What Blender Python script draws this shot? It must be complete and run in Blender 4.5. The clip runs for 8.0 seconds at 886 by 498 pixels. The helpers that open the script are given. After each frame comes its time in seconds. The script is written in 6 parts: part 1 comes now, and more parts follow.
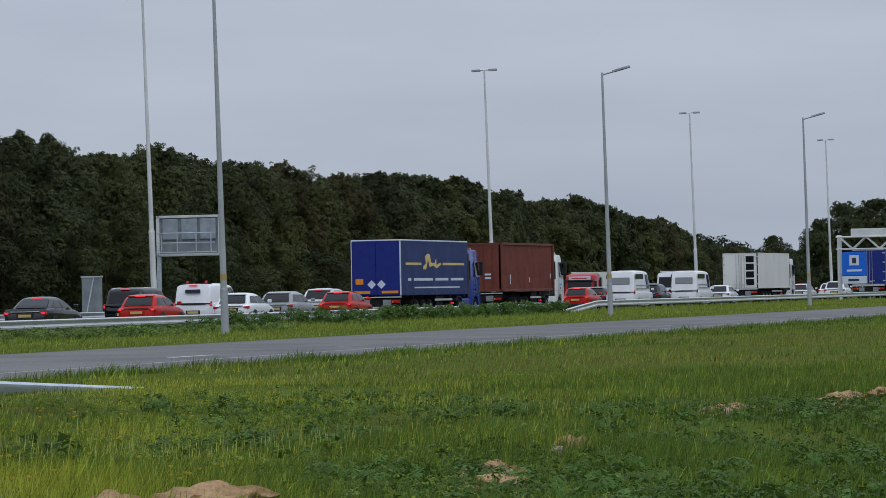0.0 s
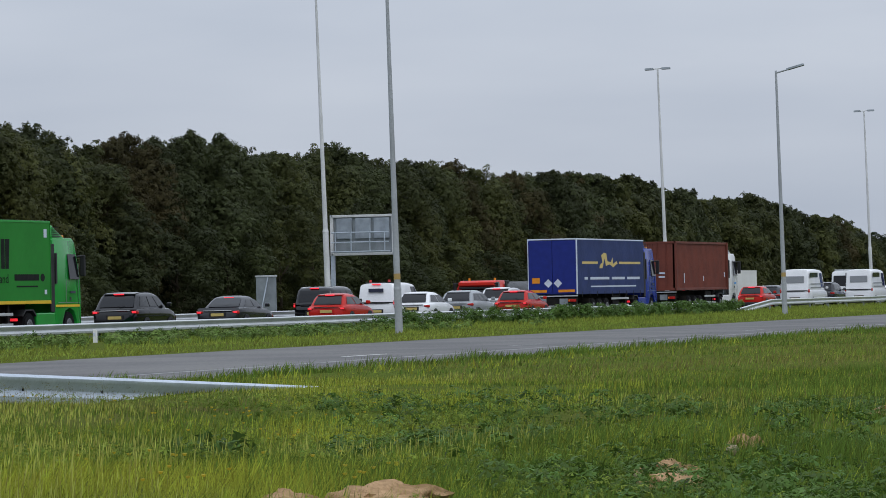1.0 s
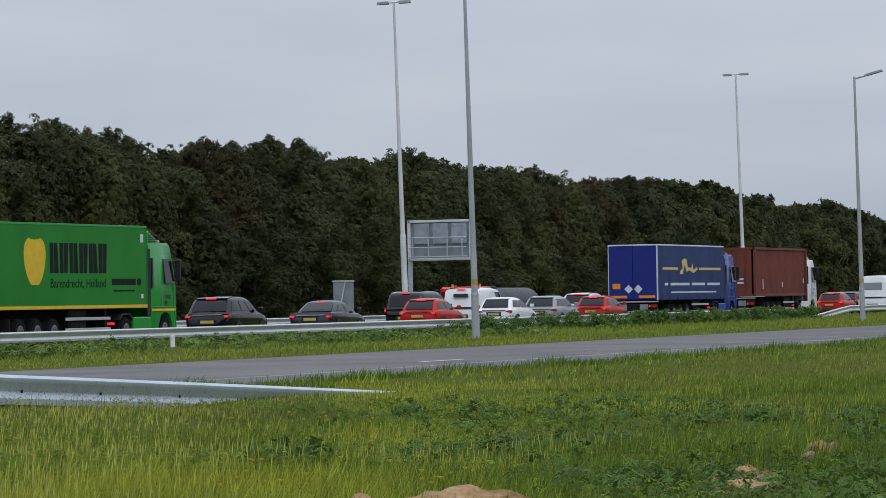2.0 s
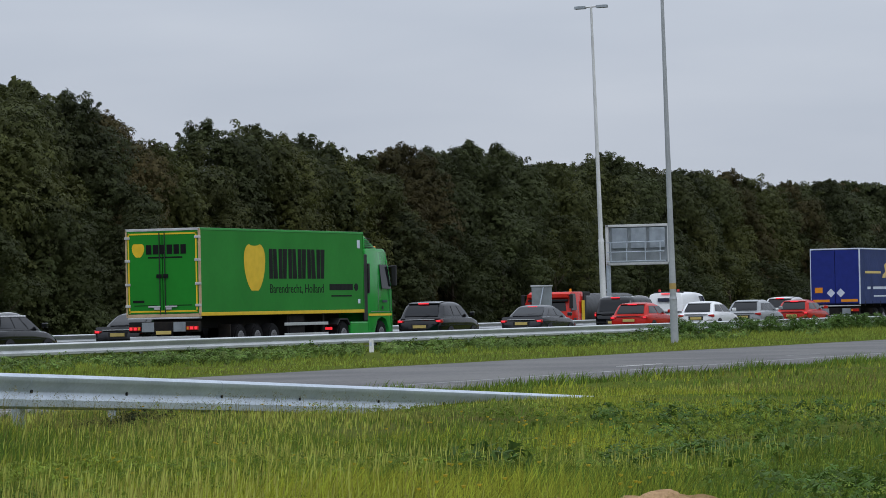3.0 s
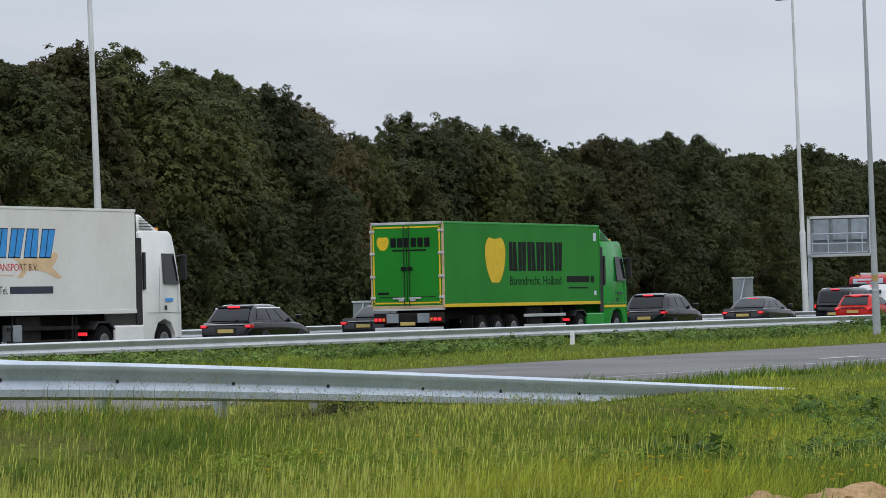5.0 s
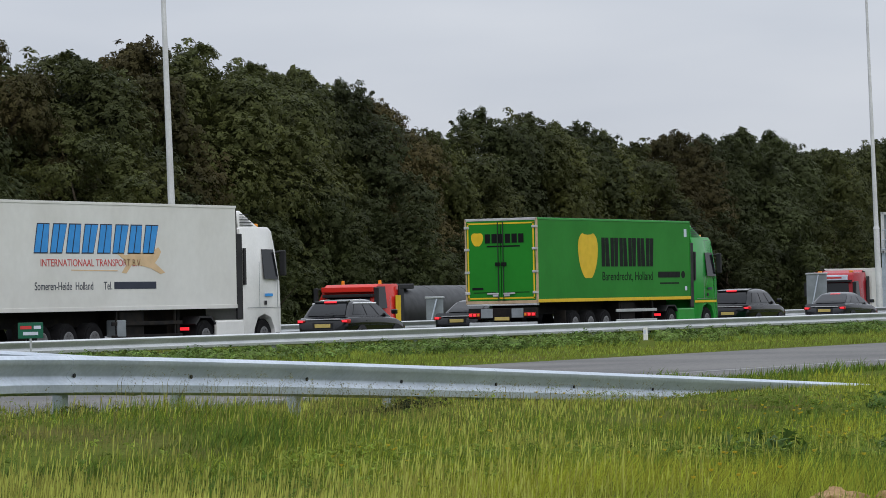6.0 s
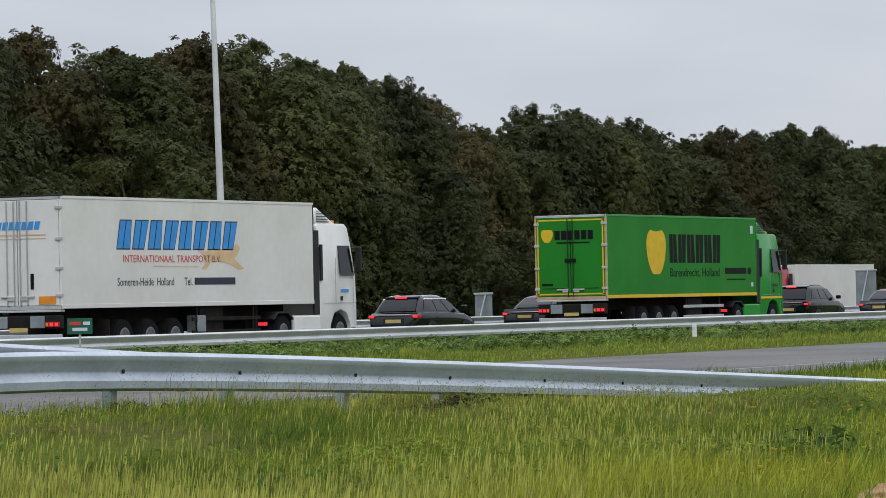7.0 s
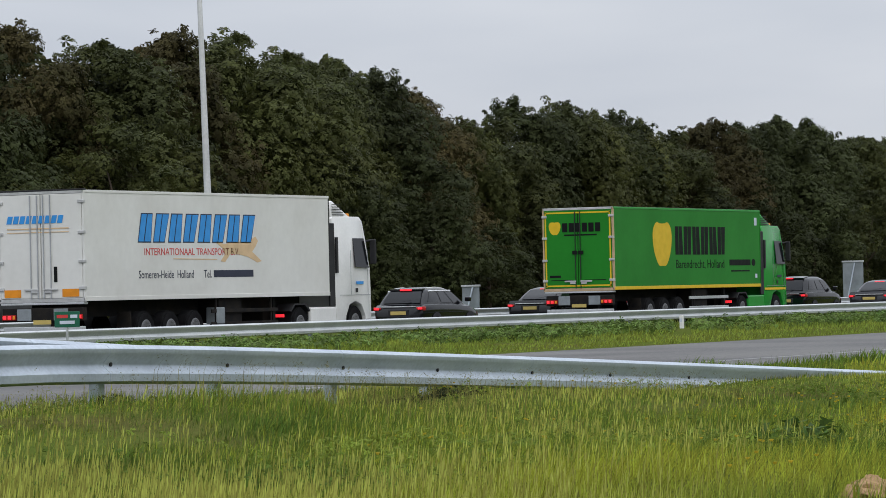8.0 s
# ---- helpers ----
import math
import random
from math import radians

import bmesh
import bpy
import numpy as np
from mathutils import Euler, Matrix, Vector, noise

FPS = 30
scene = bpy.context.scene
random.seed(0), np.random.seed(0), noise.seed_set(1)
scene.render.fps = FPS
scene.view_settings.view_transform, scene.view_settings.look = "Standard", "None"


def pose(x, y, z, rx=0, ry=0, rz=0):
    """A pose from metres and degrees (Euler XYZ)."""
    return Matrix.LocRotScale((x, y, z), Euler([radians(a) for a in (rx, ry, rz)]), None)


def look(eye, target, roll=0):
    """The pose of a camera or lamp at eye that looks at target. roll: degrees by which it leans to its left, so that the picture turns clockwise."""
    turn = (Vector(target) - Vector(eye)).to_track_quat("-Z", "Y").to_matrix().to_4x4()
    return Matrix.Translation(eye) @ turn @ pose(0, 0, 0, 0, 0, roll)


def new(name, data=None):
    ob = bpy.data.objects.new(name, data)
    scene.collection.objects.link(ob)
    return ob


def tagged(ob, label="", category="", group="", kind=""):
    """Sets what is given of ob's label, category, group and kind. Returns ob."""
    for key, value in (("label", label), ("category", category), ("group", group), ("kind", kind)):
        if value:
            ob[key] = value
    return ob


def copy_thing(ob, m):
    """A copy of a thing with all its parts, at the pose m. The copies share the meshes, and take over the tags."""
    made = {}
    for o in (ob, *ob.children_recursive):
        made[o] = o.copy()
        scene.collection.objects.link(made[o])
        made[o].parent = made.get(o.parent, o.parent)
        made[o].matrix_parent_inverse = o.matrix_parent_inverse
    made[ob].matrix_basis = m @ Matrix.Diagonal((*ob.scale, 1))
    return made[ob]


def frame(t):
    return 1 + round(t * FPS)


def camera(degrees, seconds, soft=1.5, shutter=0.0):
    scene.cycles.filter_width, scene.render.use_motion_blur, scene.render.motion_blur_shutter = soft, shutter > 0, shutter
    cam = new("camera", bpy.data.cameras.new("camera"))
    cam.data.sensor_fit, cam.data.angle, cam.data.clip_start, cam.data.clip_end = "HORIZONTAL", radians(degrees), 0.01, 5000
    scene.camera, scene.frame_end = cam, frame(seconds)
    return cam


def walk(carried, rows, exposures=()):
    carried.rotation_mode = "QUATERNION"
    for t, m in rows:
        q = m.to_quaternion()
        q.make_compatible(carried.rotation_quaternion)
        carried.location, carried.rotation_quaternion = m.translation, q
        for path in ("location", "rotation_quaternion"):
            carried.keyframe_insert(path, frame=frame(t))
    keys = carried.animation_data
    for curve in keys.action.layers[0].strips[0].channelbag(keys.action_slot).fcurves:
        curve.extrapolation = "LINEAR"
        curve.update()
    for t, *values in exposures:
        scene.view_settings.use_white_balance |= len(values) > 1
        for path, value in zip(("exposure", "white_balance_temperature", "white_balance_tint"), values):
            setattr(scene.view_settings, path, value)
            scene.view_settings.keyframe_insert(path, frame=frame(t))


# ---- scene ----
EYE = (0.0, 0.0, 1.2)
cam = camera(12.69, 8.0, soft=0.85)
# seconds, heading left of the road's direction, tilt, lean (degrees)
TURNS = [
    (0.0, 14.800, 0.634, 1.11),
    (0.5, 16.268, 0.646, 1.20),
    (1.0, 17.294, 0.669, 1.18),
    (1.2, 17.614, 0.681, 1.20),
    (2.3, 19.076, 0.822, 1.08),
    (2.5, 19.770, 0.854, 1.20),
    (3.0, 21.251, 0.890, 1.18),
    (3.5, 22.382, 0.900, 1.24),
    (4.0, 22.986, 0.878, 1.20),
    (4.5, 23.397, 0.838, 1.26),
    (5.0, 24.138, 0.839, 1.24),
    (5.2, 24.552, 0.846, 1.29),
    (6.5, 25.473, 0.774, 1.16),
    (7.0, 25.895, 0.758, 1.17),
    (7.5, 25.817, 0.709, 1.20),
    (8.0, 25.713, 0.643, 1.29),
]


def aim(yaw, pitch, lean):
    a, b = radians(yaw), radians(pitch)
    way = Vector((math.cos(a) * math.cos(b), math.sin(a) * math.cos(b), math.sin(b)))
    return look(EYE, Vector(EYE) + way * 50, -lean)


walk(cam, [(t, aim(y, p, r)) for t, y, p, r in TURNS],
     exposures=((0.0, -0.12, 6150, 10), (0.5, 0.05, 6230, 10), (1.2, 0.08, 6300, 10), (2.5, 0.02, 6320, 10), (3.5, 0.15, 6350, 10), (4.5, 0.30, 6450, 10), (6.3, 0.25, 6640, 10),
                (7.0, 0.26, 6650, 10), (8.0, 0.27, 6650, 10)))

# ---- overcast daylight ----
world = bpy.data.worlds.new("overcast_sky")
scene.world = world
world.use_nodes = True
wn, wl = world.node_tree.nodes, world.node_tree.links
wn.clear()
w_out = wn.new("ShaderNodeOutputWorld")
w_bg = wn.new("ShaderNodeBackground")
w_sky = wn.new("ShaderNodeTexSky")
w_sky.sky_type, w_sky.sun_disc = "NISHITA", False
w_sky.sun_elevation, w_sky.sun_rotation = radians(42), radians(200)
w_sky.dust_density, w_sky.air_density = 4.0, 1.5
w_co = wn.new("ShaderNodeTexCoord")
w_sep = wn.new("ShaderNodeSeparateXYZ")
wl.new(w_co.outputs["Generated"], w_sep.inputs[0])
# overcast luminance: three times brighter overhead than at the horizon
w_up = wn.new("ShaderNodeMapRange")
w_up.inputs["From Min"].default_value, w_up.inputs["From Max"].default_value = 0.0, 1.0
w_up.inputs["To Min"].default_value, w_up.inputs["To Max"].default_value = 1.0, 3.0
wl.new(w_sep.outputs["Z"], w_up.inputs["Value"])
w_map = wn.new("ShaderNodeMapping")
w_map.inputs["Scale"].default_value = (7, 7, 34)
w_map.inputs["Rotation"].default_value = (0.03, 0.06, 0)
wl.new(w_co.outputs["Generated"], w_map.inputs[0])
w_noise = wn.new("ShaderNodeTexNoise")
w_noise.inputs["Scale"].default_value, w_noise.inputs["Detail"].default_value = 1.0, 4.0
w_noise.inputs["Roughness"].default_value = 0.45
wl.new(w_map.outputs[0], w_noise.inputs["Vector"])
w_ramp = wn.new("ShaderNodeValToRGB")
w_ramp.color_ramp.elements[0].position, w_ramp.color_ramp.elements[1].position = 0.3, 0.72
w_ramp.color_ramp.elements[0].color = (0.420, 0.462, 0.535, 1)
w_ramp.color_ramp.elements[1].color = (0.522, 0.557, 0.617, 1)
wl.new(w_noise.outputs["Fac"], w_ramp.inputs["Fac"])
w_cloud = wn.new("ShaderNodeVectorMath")
w_cloud.operation = "SCALE"
wl.new(w_ramp.outputs["Color"], w_cloud.inputs[0])
wl.new(w_up.outputs["Result"], w_cloud.inputs["Scale"])
w_thin = wn.new("ShaderNodeVectorMath")
w_thin.operation = "SCALE"
w_thin.inputs["Scale"].default_value = 0.05
wl.new(w_sky.outputs[0], w_thin.inputs[0])
w_mix = wn.new("ShaderNodeMix")
w_mix.data_type = "RGBA"
w_mix.inputs["Factor"].default_value = 0.92
wl.new(w_thin.outputs[0], w_mix.inputs["A"])
wl.new(w_cloud.outputs[0], w_mix.inputs["B"])
wl.new(w_mix.outputs["Result"], w_bg.inputs["Color"])
w_bg.inputs["Strength"].default_value = 1.0
wl.new(w_bg.outputs[0], w_out.inputs[0])

sun_data = bpy.data.lights.new("sun", "SUN")
sun_data.energy, sun_data.angle, sun_data.color = 0.7, radians(25), (1.0, 0.96, 0.9)
sun = new("sun", sun_data)
sun.matrix_world = look((0, 0, 60), (38, 30, 0))


# ---- materials ----
def material(name, color, rough=0.6, metal=0.0, vary=0.12, scale=3.0, fine=60.0, bump=0.0, second=None, spread=0.5, glow=0.0, coat=0.0, island=0.0, each=0.0, spec=0.25, thin=0.0):
    """A surface with a coarse and a fine variation, an optional second colour in patches, and relief."""
    m = bpy.data.materials.new(name)
    m.use_nodes = True
    n, l = m.node_tree.nodes, m.node_tree.links
    b = n["Principled BSDF"]
    co = n.new("ShaderNodeTexCoord")
    big = n.new("ShaderNodeTexNoise")
    big.inputs["Scale"].default_value, big.inputs["Detail"].default_value = scale, 5
    small = n.new("ShaderNodeTexNoise")
    small.inputs["Scale"].default_value, small.inputs["Detail"].default_value = fine, 3
    l.new(co.outputs["Object"], big.inputs["Vector"])
    l.new(co.outputs["Object"], small.inputs["Vector"])
    mix = n.new("ShaderNodeMix")
    mix.data_type = "RGBA"
    other = second if second else tuple(c * (1 - 2.2 * vary) for c in color)
    mix.inputs["A"].default_value, mix.inputs["B"].default_value = (*color, 1), (*other, 1)
    rng = n.new("ShaderNodeMapRange")
    rng.inputs["From Min"].default_value, rng.inputs["From Max"].default_value = spread - 0.14, spread + 0.14
    l.new(big.outputs["Fac"], rng.inputs["Value"])
    l.new(rng.outputs[0], mix.inputs["Factor"])
    hsv = n.new("ShaderNodeHueSaturation")
    l.new(mix.outputs["Result"], hsv.inputs["Color"])
    val = n.new("ShaderNodeMapRange")
    val.inputs["To Min"].default_value, val.inputs["To Max"].default_value = 1 - vary * 1.6, 1 + vary * 1.6
    l.new(small.outputs["Fac"], val.inputs["Value"])
    last = val.outputs[0]
    if island:
        geo = n.new("ShaderNodeNewGeometry")
        r2 = n.new("ShaderNodeMapRange")
        r2.inputs["To Min"].default_value, r2.inputs["To Max"].default_value = 1 - island, 1 + island
        l.new(geo.outputs["Random Per Island"], r2.inputs["Value"])
        mul = n.new("ShaderNodeMath")
        mul.operation = "MULTIPLY"
        l.new(last, mul.inputs[0])
        l.new(r2.outputs[0], mul.inputs[1])
        last = mul.outputs[0]
        hue = n.new("ShaderNodeMapRange")
        hue.inputs["To Min"].default_value, hue.inputs["To Max"].default_value = 0.5 - 0.035 * island, 0.5 + 0.02 * island
        l.new(geo.outputs["Random Per Island"], hue.inputs["Value"])
        l.new(hue.outputs[0], hsv.inputs["Hue"])
    if each:
        info = n.new("ShaderNodeObjectInfo")
        r3 = n.new("ShaderNodeMapRange")
        r3.inputs["To Min"].default_value, r3.inputs["To Max"].default_value = 1 - each, 1 + each
        l.new(info.outputs["Random"], r3.inputs["Value"])
        mul2 = n.new("ShaderNodeMath")
        mul2.operation = "MULTIPLY"
        l.new(last, mul2.inputs[0])
        l.new(r3.outputs[0], mul2.inputs[1])
        last = mul2.outputs[0]
    l.new(last, hsv.inputs["Value"])
    l.new(hsv.outputs[0], b.inputs["Base Color"])
    rr = n.new("ShaderNodeMapRange")
    rr.inputs["To Min"].default_value, rr.inputs["To Max"].default_value = max(0.02, rough - 0.08), min(1, rough + 0.1)
    l.new(big.outputs["Fac"], rr.inputs["Value"])
    l.new(rr.outputs[0], b.inputs["Roughness"])
    b.inputs["Metallic"].default_value = metal
    b.inputs["Coat Weight"].default_value = coat
    b.inputs["Specular IOR Level"].default_value = spec
    if bump:
        bp = n.new("ShaderNodeBump")
        bp.inputs["Strength"].default_value, bp.inputs["Distance"].default_value = 0.6, bump
        l.new(small.outputs["Fac"], bp.inputs["Height"])
        l.new(bp.outputs[0], b.inputs["Normal"])
    if thin:
        # thin leaves let a share of the light through
        through_leaf, both = n.new("ShaderNodeBsdfTranslucent"), n.new("ShaderNodeMixShader")
        both.inputs[0].default_value = thin
        l.new(hsv.outputs[0], through_leaf.inputs["Color"])
        l.new(b.outputs[0], both.inputs[1])
        l.new(through_leaf.outputs[0], both.inputs[2])
        l.new(both.outputs[0], n["Material Output"].inputs["Surface"])
    if glow:
        b.inputs["Emission Color"].default_value, b.inputs["Emission Strength"].default_value = (*color, 1), glow
    return m


def paint(name, color, rough=0.32, vary=0.05, spec=0.3):
    return material(name, color, rough * 0.6, 0.0, vary, 0.9, 14.0, coat=0.0, spec=spec)


M = {}
M["asphalt"] = material("asphalt", (0.118, 0.116, 0.116), 0.95, vary=0.28, scale=0.25, fine=9, bump=0.01, second=(0.16, 0.157, 0.152), spec=0.05)
M["motorway"] = material("motorway_asphalt", (0.07, 0.07, 0.072), 0.9, vary=0.14, scale=0.3, fine=30, bump=0.01, spec=0.05)
M["line"] = material("road_paint", (0.62, 0.62, 0.6), 0.7, vary=0.2, scale=2, fine=30, second=(0.36, 0.36, 0.35))
M["worn_line"] = material("worn_road_paint", (0.30, 0.30, 0.295), 0.8, vary=0.2, scale=1.2, fine=30, second=(0.16, 0.16, 0.158), spec=0.05)
M["soil"] = material("grassy_soil", (0.075, 0.098, 0.020), 1.0, vary=0.3, scale=0.45, fine=9, bump=0.05, second=(0.085, 0.075, 0.028), spread=0.6, spec=0.0)
M["sand"] = material("sandy_earth", (0.38, 0.25, 0.14), 1.0, vary=0.25, scale=4, fine=30, bump=0.05, second=(0.22, 0.14, 0.07), spec=0.0)
M["zinc"] = material("galvanised_steel", (0.47, 0.525, 0.59), 0.42, 0.35, vary=0.14, scale=1.6, fine=25, second=(0.38, 0.43, 0.49))
M["zinc_dull"] = material("weathered_galvanised_steel", (0.56, 0.58, 0.59), 0.4, 0.55, vary=0.14, scale=1.2, fine=22, second=(0.48, 0.50, 0.51))
M["pole_steel"] = material("grey_pole_steel", (0.36, 0.38, 0.40), 0.6, 0.15, vary=0.1, scale=0.6, fine=12)
M["pole_white"] = material("pale_pole_steel", (0.62, 0.63, 0.63), 0.6, 0.1, vary=0.1, scale=0.6, fine=12)
M["bark"] = material("bark", (0.09, 0.07, 0.05), 0.95, vary=0.25, scale=2, fine=18, bump=0.03)
M["leaf_a"] = material("dark_green_leaves", (0.044, 0.055, 0.018), 0.65, vary=0.25, scale=0.25, fine=1.2, second=(0.030, 0.036, 0.013), island=0.2, each=0.22, spec=0.15, thin=0.3)
M["leaf_b"] = material("olive_leaves", (0.070, 0.076, 0.019), 0.65, vary=0.25, scale=0.25, fine=1.2, second=(0.040, 0.049, 0.017), island=0.2, each=0.2, spec=0.15, thin=0.3)
M["leaf_c"] = material("brownish_leaves", (0.080, 0.065, 0.026), 0.7, vary=0.25, scale=0.25, fine=1.2, second=(0.042, 0.040, 0.016), island=0.2, each=0.2, spec=0.1, thin=0.3)
# shrub tone darkened to stand for shade under trees; dark nettles share it
M["leaf_dark"] = material("deep_green_and_shade_leaves", (0.022, 0.031, 0.013), 0.75, vary=0.25, scale=0.4, fine=2, second=(0.018, 0.025, 0.011), island=0.45, spec=0.1, thin=0.3)
M["herb"] = material("small_meadow_herb_leaves", (0.20, 0.255, 0.040), 0.75, vary=0.25, scale=0.5, fine=6, second=(0.080, 0.135, 0.022), island=0.35, spec=0.1, thin=0.38)
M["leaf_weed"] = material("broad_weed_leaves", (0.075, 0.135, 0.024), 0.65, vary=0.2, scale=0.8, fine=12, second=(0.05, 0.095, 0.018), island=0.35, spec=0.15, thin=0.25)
M["verge_herb"] = material("verge_herb_leaves", (0.135, 0.20, 0.045), 0.7, vary=0.25, scale=0.5, fine=8, second=(0.075, 0.125, 0.027), island=0.5, spec=0.15, thin=0.25)
M["seed"] = material("brownish_seed_tops", (0.21, 0.19, 0.06), 0.9, vary=0.2, scale=0.5, fine=4, second=(0.15, 0.15, 0.045), island=0.4, spec=0.1, thin=0.38)
M["grass"] = material("yellow_green_meadow_grass", (0.335, 0.36, 0.043), 0.8, vary=0.25, scale=0.5, fine=5, second=(0.205, 0.25, 0.033), spread=0.52, island=0.5, spec=0.1, thin=0.5)
M["lush"] = material("lush_green_grass", (0.125, 0.190, 0.028), 0.8, vary=0.25, scale=0.5, fine=5, second=(0.07, 0.118, 0.020), spread=0.5, island=0.5, spec=0.1, thin=0.38)
M["straw"] = material("ripe_grass_stalks", (0.42, 0.425, 0.095), 0.85, vary=0.2, scale=0.5, fine=4, second=(0.33, 0.345, 0.075), island=0.4, spec=0.1, thin=0.5)
M["verge"] = material("verge_grass", (0.225, 0.27, 0.044), 0.85, vary=0.2, scale=0.25, fine=3, second=(0.15, 0.205, 0.034), island=0.45, spec=0.1, thin=0.38)
M["petal"] = material("yellow_petals", (0.7, 0.5, 0.04), 0.7)
M["stone"] = material("pale_stones", (0.33, 0.26, 0.17), 0.9, vary=0.2, scale=8, fine=40, bump=0.02)
M["tyre"] = material("black_tyre_rubber", (0.010, 0.010, 0.011), 0.9, vary=0.2, spec=0.1)
M["rim"] = material("grey_wheel_rim", (0.16, 0.16, 0.165), 0.5, 0.5)
M["chassis"] = material("dark_chassis_steel", (0.012, 0.012, 0.013), 0.9, vary=0.25, second=(0.024, 0.021, 0.018), spec=0.1)
M["trim"] = material("black_plastic_trim", (0.022, 0.022, 0.024), 0.6, vary=0.15)
M["glass"] = material("dark_tinted_glass", (0.006, 0.007, 0.009), 0.06, vary=0.05, spec=0.32)
M["red_lamp"] = material("red_lamp_glass", (0.42, 0.02, 0.015), 0.25, vary=0.05)
M["brake_lamp"] = material("lit_brake_lamp", (0.9, 0.03, 0.045), 0.3, vary=0.02, glow=0.75)
M["orange"] = material("orange_marker", (0.75, 0.27, 0.02), 0.4, vary=0.08)
M["plate"] = material("yellow_plate", (0.52, 0.40, 0.13), 0.5, vary=0.06)
M["ink"] = material("black_ink", (0.008, 0.009, 0.009), 0.6, spec=0.1)
M["white"] = paint("white_paint", (0.74, 0.74, 0.73))
M["panel_white"] = material("grimy_white_panel", (0.66, 0.66, 0.635), 0.5, vary=0.04, scale=0.5, fine=5, second=(0.60, 0.595, 0.565))
M["green"] = material("green_panel", (0.013, 0.190, 0.017), 0.5, vary=0.05, scale=0.5, fine=6, second=(0.011, 0.162, 0.014), spec=0.15)
M["green_cab"] = paint("green_paint", (0.018, 0.27, 0.04))
M["yellow"] = material("yellow_print", (0.68, 0.45, 0.02), 0.5, vary=0.05)
M["seal"] = material("pale_door_seal", (0.50, 0.36, 0.22), 0.6, vary=0.1)
M["steel"] = material("bright_steel", (0.6, 0.6, 0.6), 0.35, 0.6, vary=0.1)
M["chrome"] = material("bright_chrome_trim", (0.75, 0.76, 0.77), 0.25, 0.3, vary=0.05)
M["print_blue"] = material("blue_print", (0.035, 0.27, 0.66), 0.5, vary=0.05)
M["print_red"] = material("red_print", (0.55, 0.05, 0.05), 0.5, vary=0.05)
M["print_tan"] = material("tan_print", (0.66, 0.47, 0.28), 0.5, vary=0.05)
M["print_dark"] = material("dark_print", (0.03, 0.035, 0.06), 0.5, vary=0.05)
M["print_gold"] = material("gold_print", (0.60, 0.46, 0.16), 0.5, vary=0.05)
M["print_pale"] = material("pale_print", (0.55, 0.6, 0.7), 0.5, vary=0.05)
M["curtain"] = material("blue_curtain_canvas", (0.013, 0.030, 0.130), 0.6, vary=0.12, scale=0.8, fine=6, bump=0.02)
M["door_blue"] = material("blue_panel", (0.012, 0.024, 0.19), 0.45, vary=0.08)
M["oxide"] = material("red_oxide_container_paint", (0.155, 0.042, 0.028), 0.65, vary=0.14, scale=0.9, fine=8, second=(0.12, 0.036, 0.026))
M["car_black"] = paint("black_car_paint", (0.003, 0.0034, 0.005), 0.1, spec=0.5)
M["car_dark"] = paint("anthracite_car_paint", (0.016, 0.017, 0.021), 0.12, spec=0.5)
M["car_grey"] = paint("silver_grey_car_paint", (0.27, 0.285, 0.30), 0.3)
M["car_red"] = paint("red_car_paint", (0.44, 0.018, 0.012), 0.28, spec=0.2)
M["cab_red"] = paint("deep_red_cab_paint", (0.33, 0.022, 0.030), 0.3, spec=0.2)
M["car_white"] = paint("white_car_paint", (0.72, 0.73, 0.74), 0.3)
M["orange_cab"] = paint("red_truck_cab_paint", (0.58, 0.03, 0.02), 0.35)
M["tank"] = material("dark_grey_tank_steel", (0.045, 0.047, 0.05), 0.5, 0.1, vary=0.12)
M["cab_blue"] = paint("blue_cab_paint", (0.014, 0.035, 0.28), 0.35)
M["sign_blue"] = material("blue_sign_sheet", (0.015, 0.13, 0.62), 0.5, vary=0.05)
M["sign_green"] = material("green_sign_sheet", (0.012, 0.11, 0.065), 0.5, vary=0.05)
M["signal_dark"] = material("dull_grey_signal_box", (0.30, 0.34, 0.38), 0.6, 0.2, vary=0.1)
M["sign_back"] = material("grey_sign_back", (0.26, 0.29, 0.31), 0.6, 0.2, vary=0.12, scale=2.0)
M["post_white"] = material("white_marker_post", (0.75, 0.75, 0.73), 0.6, vary=0.08)
M["tape"] = material("faded_tape", (0.42, 0.29, 0.10), 0.5, vary=0.1)


# ---- mesh helpers ----
def part(name, bm, mat, parent=None, label="", smooth=0.0):
    """Links a bmesh as one mesh object, under a thing or a part."""
    me = bpy.data.meshes.new(name)
    bmesh.ops.recalc_face_normals(bm, faces=bm.faces)
    bm.to_mesh(me)
    bm.free()
    me.materials.append(mat)
    if smooth:
        me.polygons.foreach_set("use_smooth", [True] * len(me.polygons))
        me.set_sharp_from_angle(angle=radians(smooth))
    ob = new(name, me)
    if parent:
        ob.parent = parent
    if label:
        ob["label"] = label
    return ob


def thing(name, label, category, group="", kind="", at=None):
    ob = new(name)
    ob.empty_display_size = 0.2
    if at is not None:
        ob.matrix_basis = at
    return tagged(ob, label, category, group, kind)


def box(bm, x0, x1, y0, y1, z0, z1, bevel=0.0):
    r = bmesh.ops.create_cube(bm, size=1, matrix=Matrix.Translation(((x0 + x1) / 2, (y0 + y1) / 2, (z0 + z1) / 2)) @ Matrix.Diagonal((x1 - x0, y1 - y0, z1 - z0, 1)))
    if bevel:
        es = list({e for v in r["verts"] for e in v.link_edges})
        bmesh.ops.bevel(bm, geom=es, offset=bevel, segments=2, affect="EDGES", profile=0.5)
    return bm


def boxed(*a):
    return box(bmesh.new(), *a)


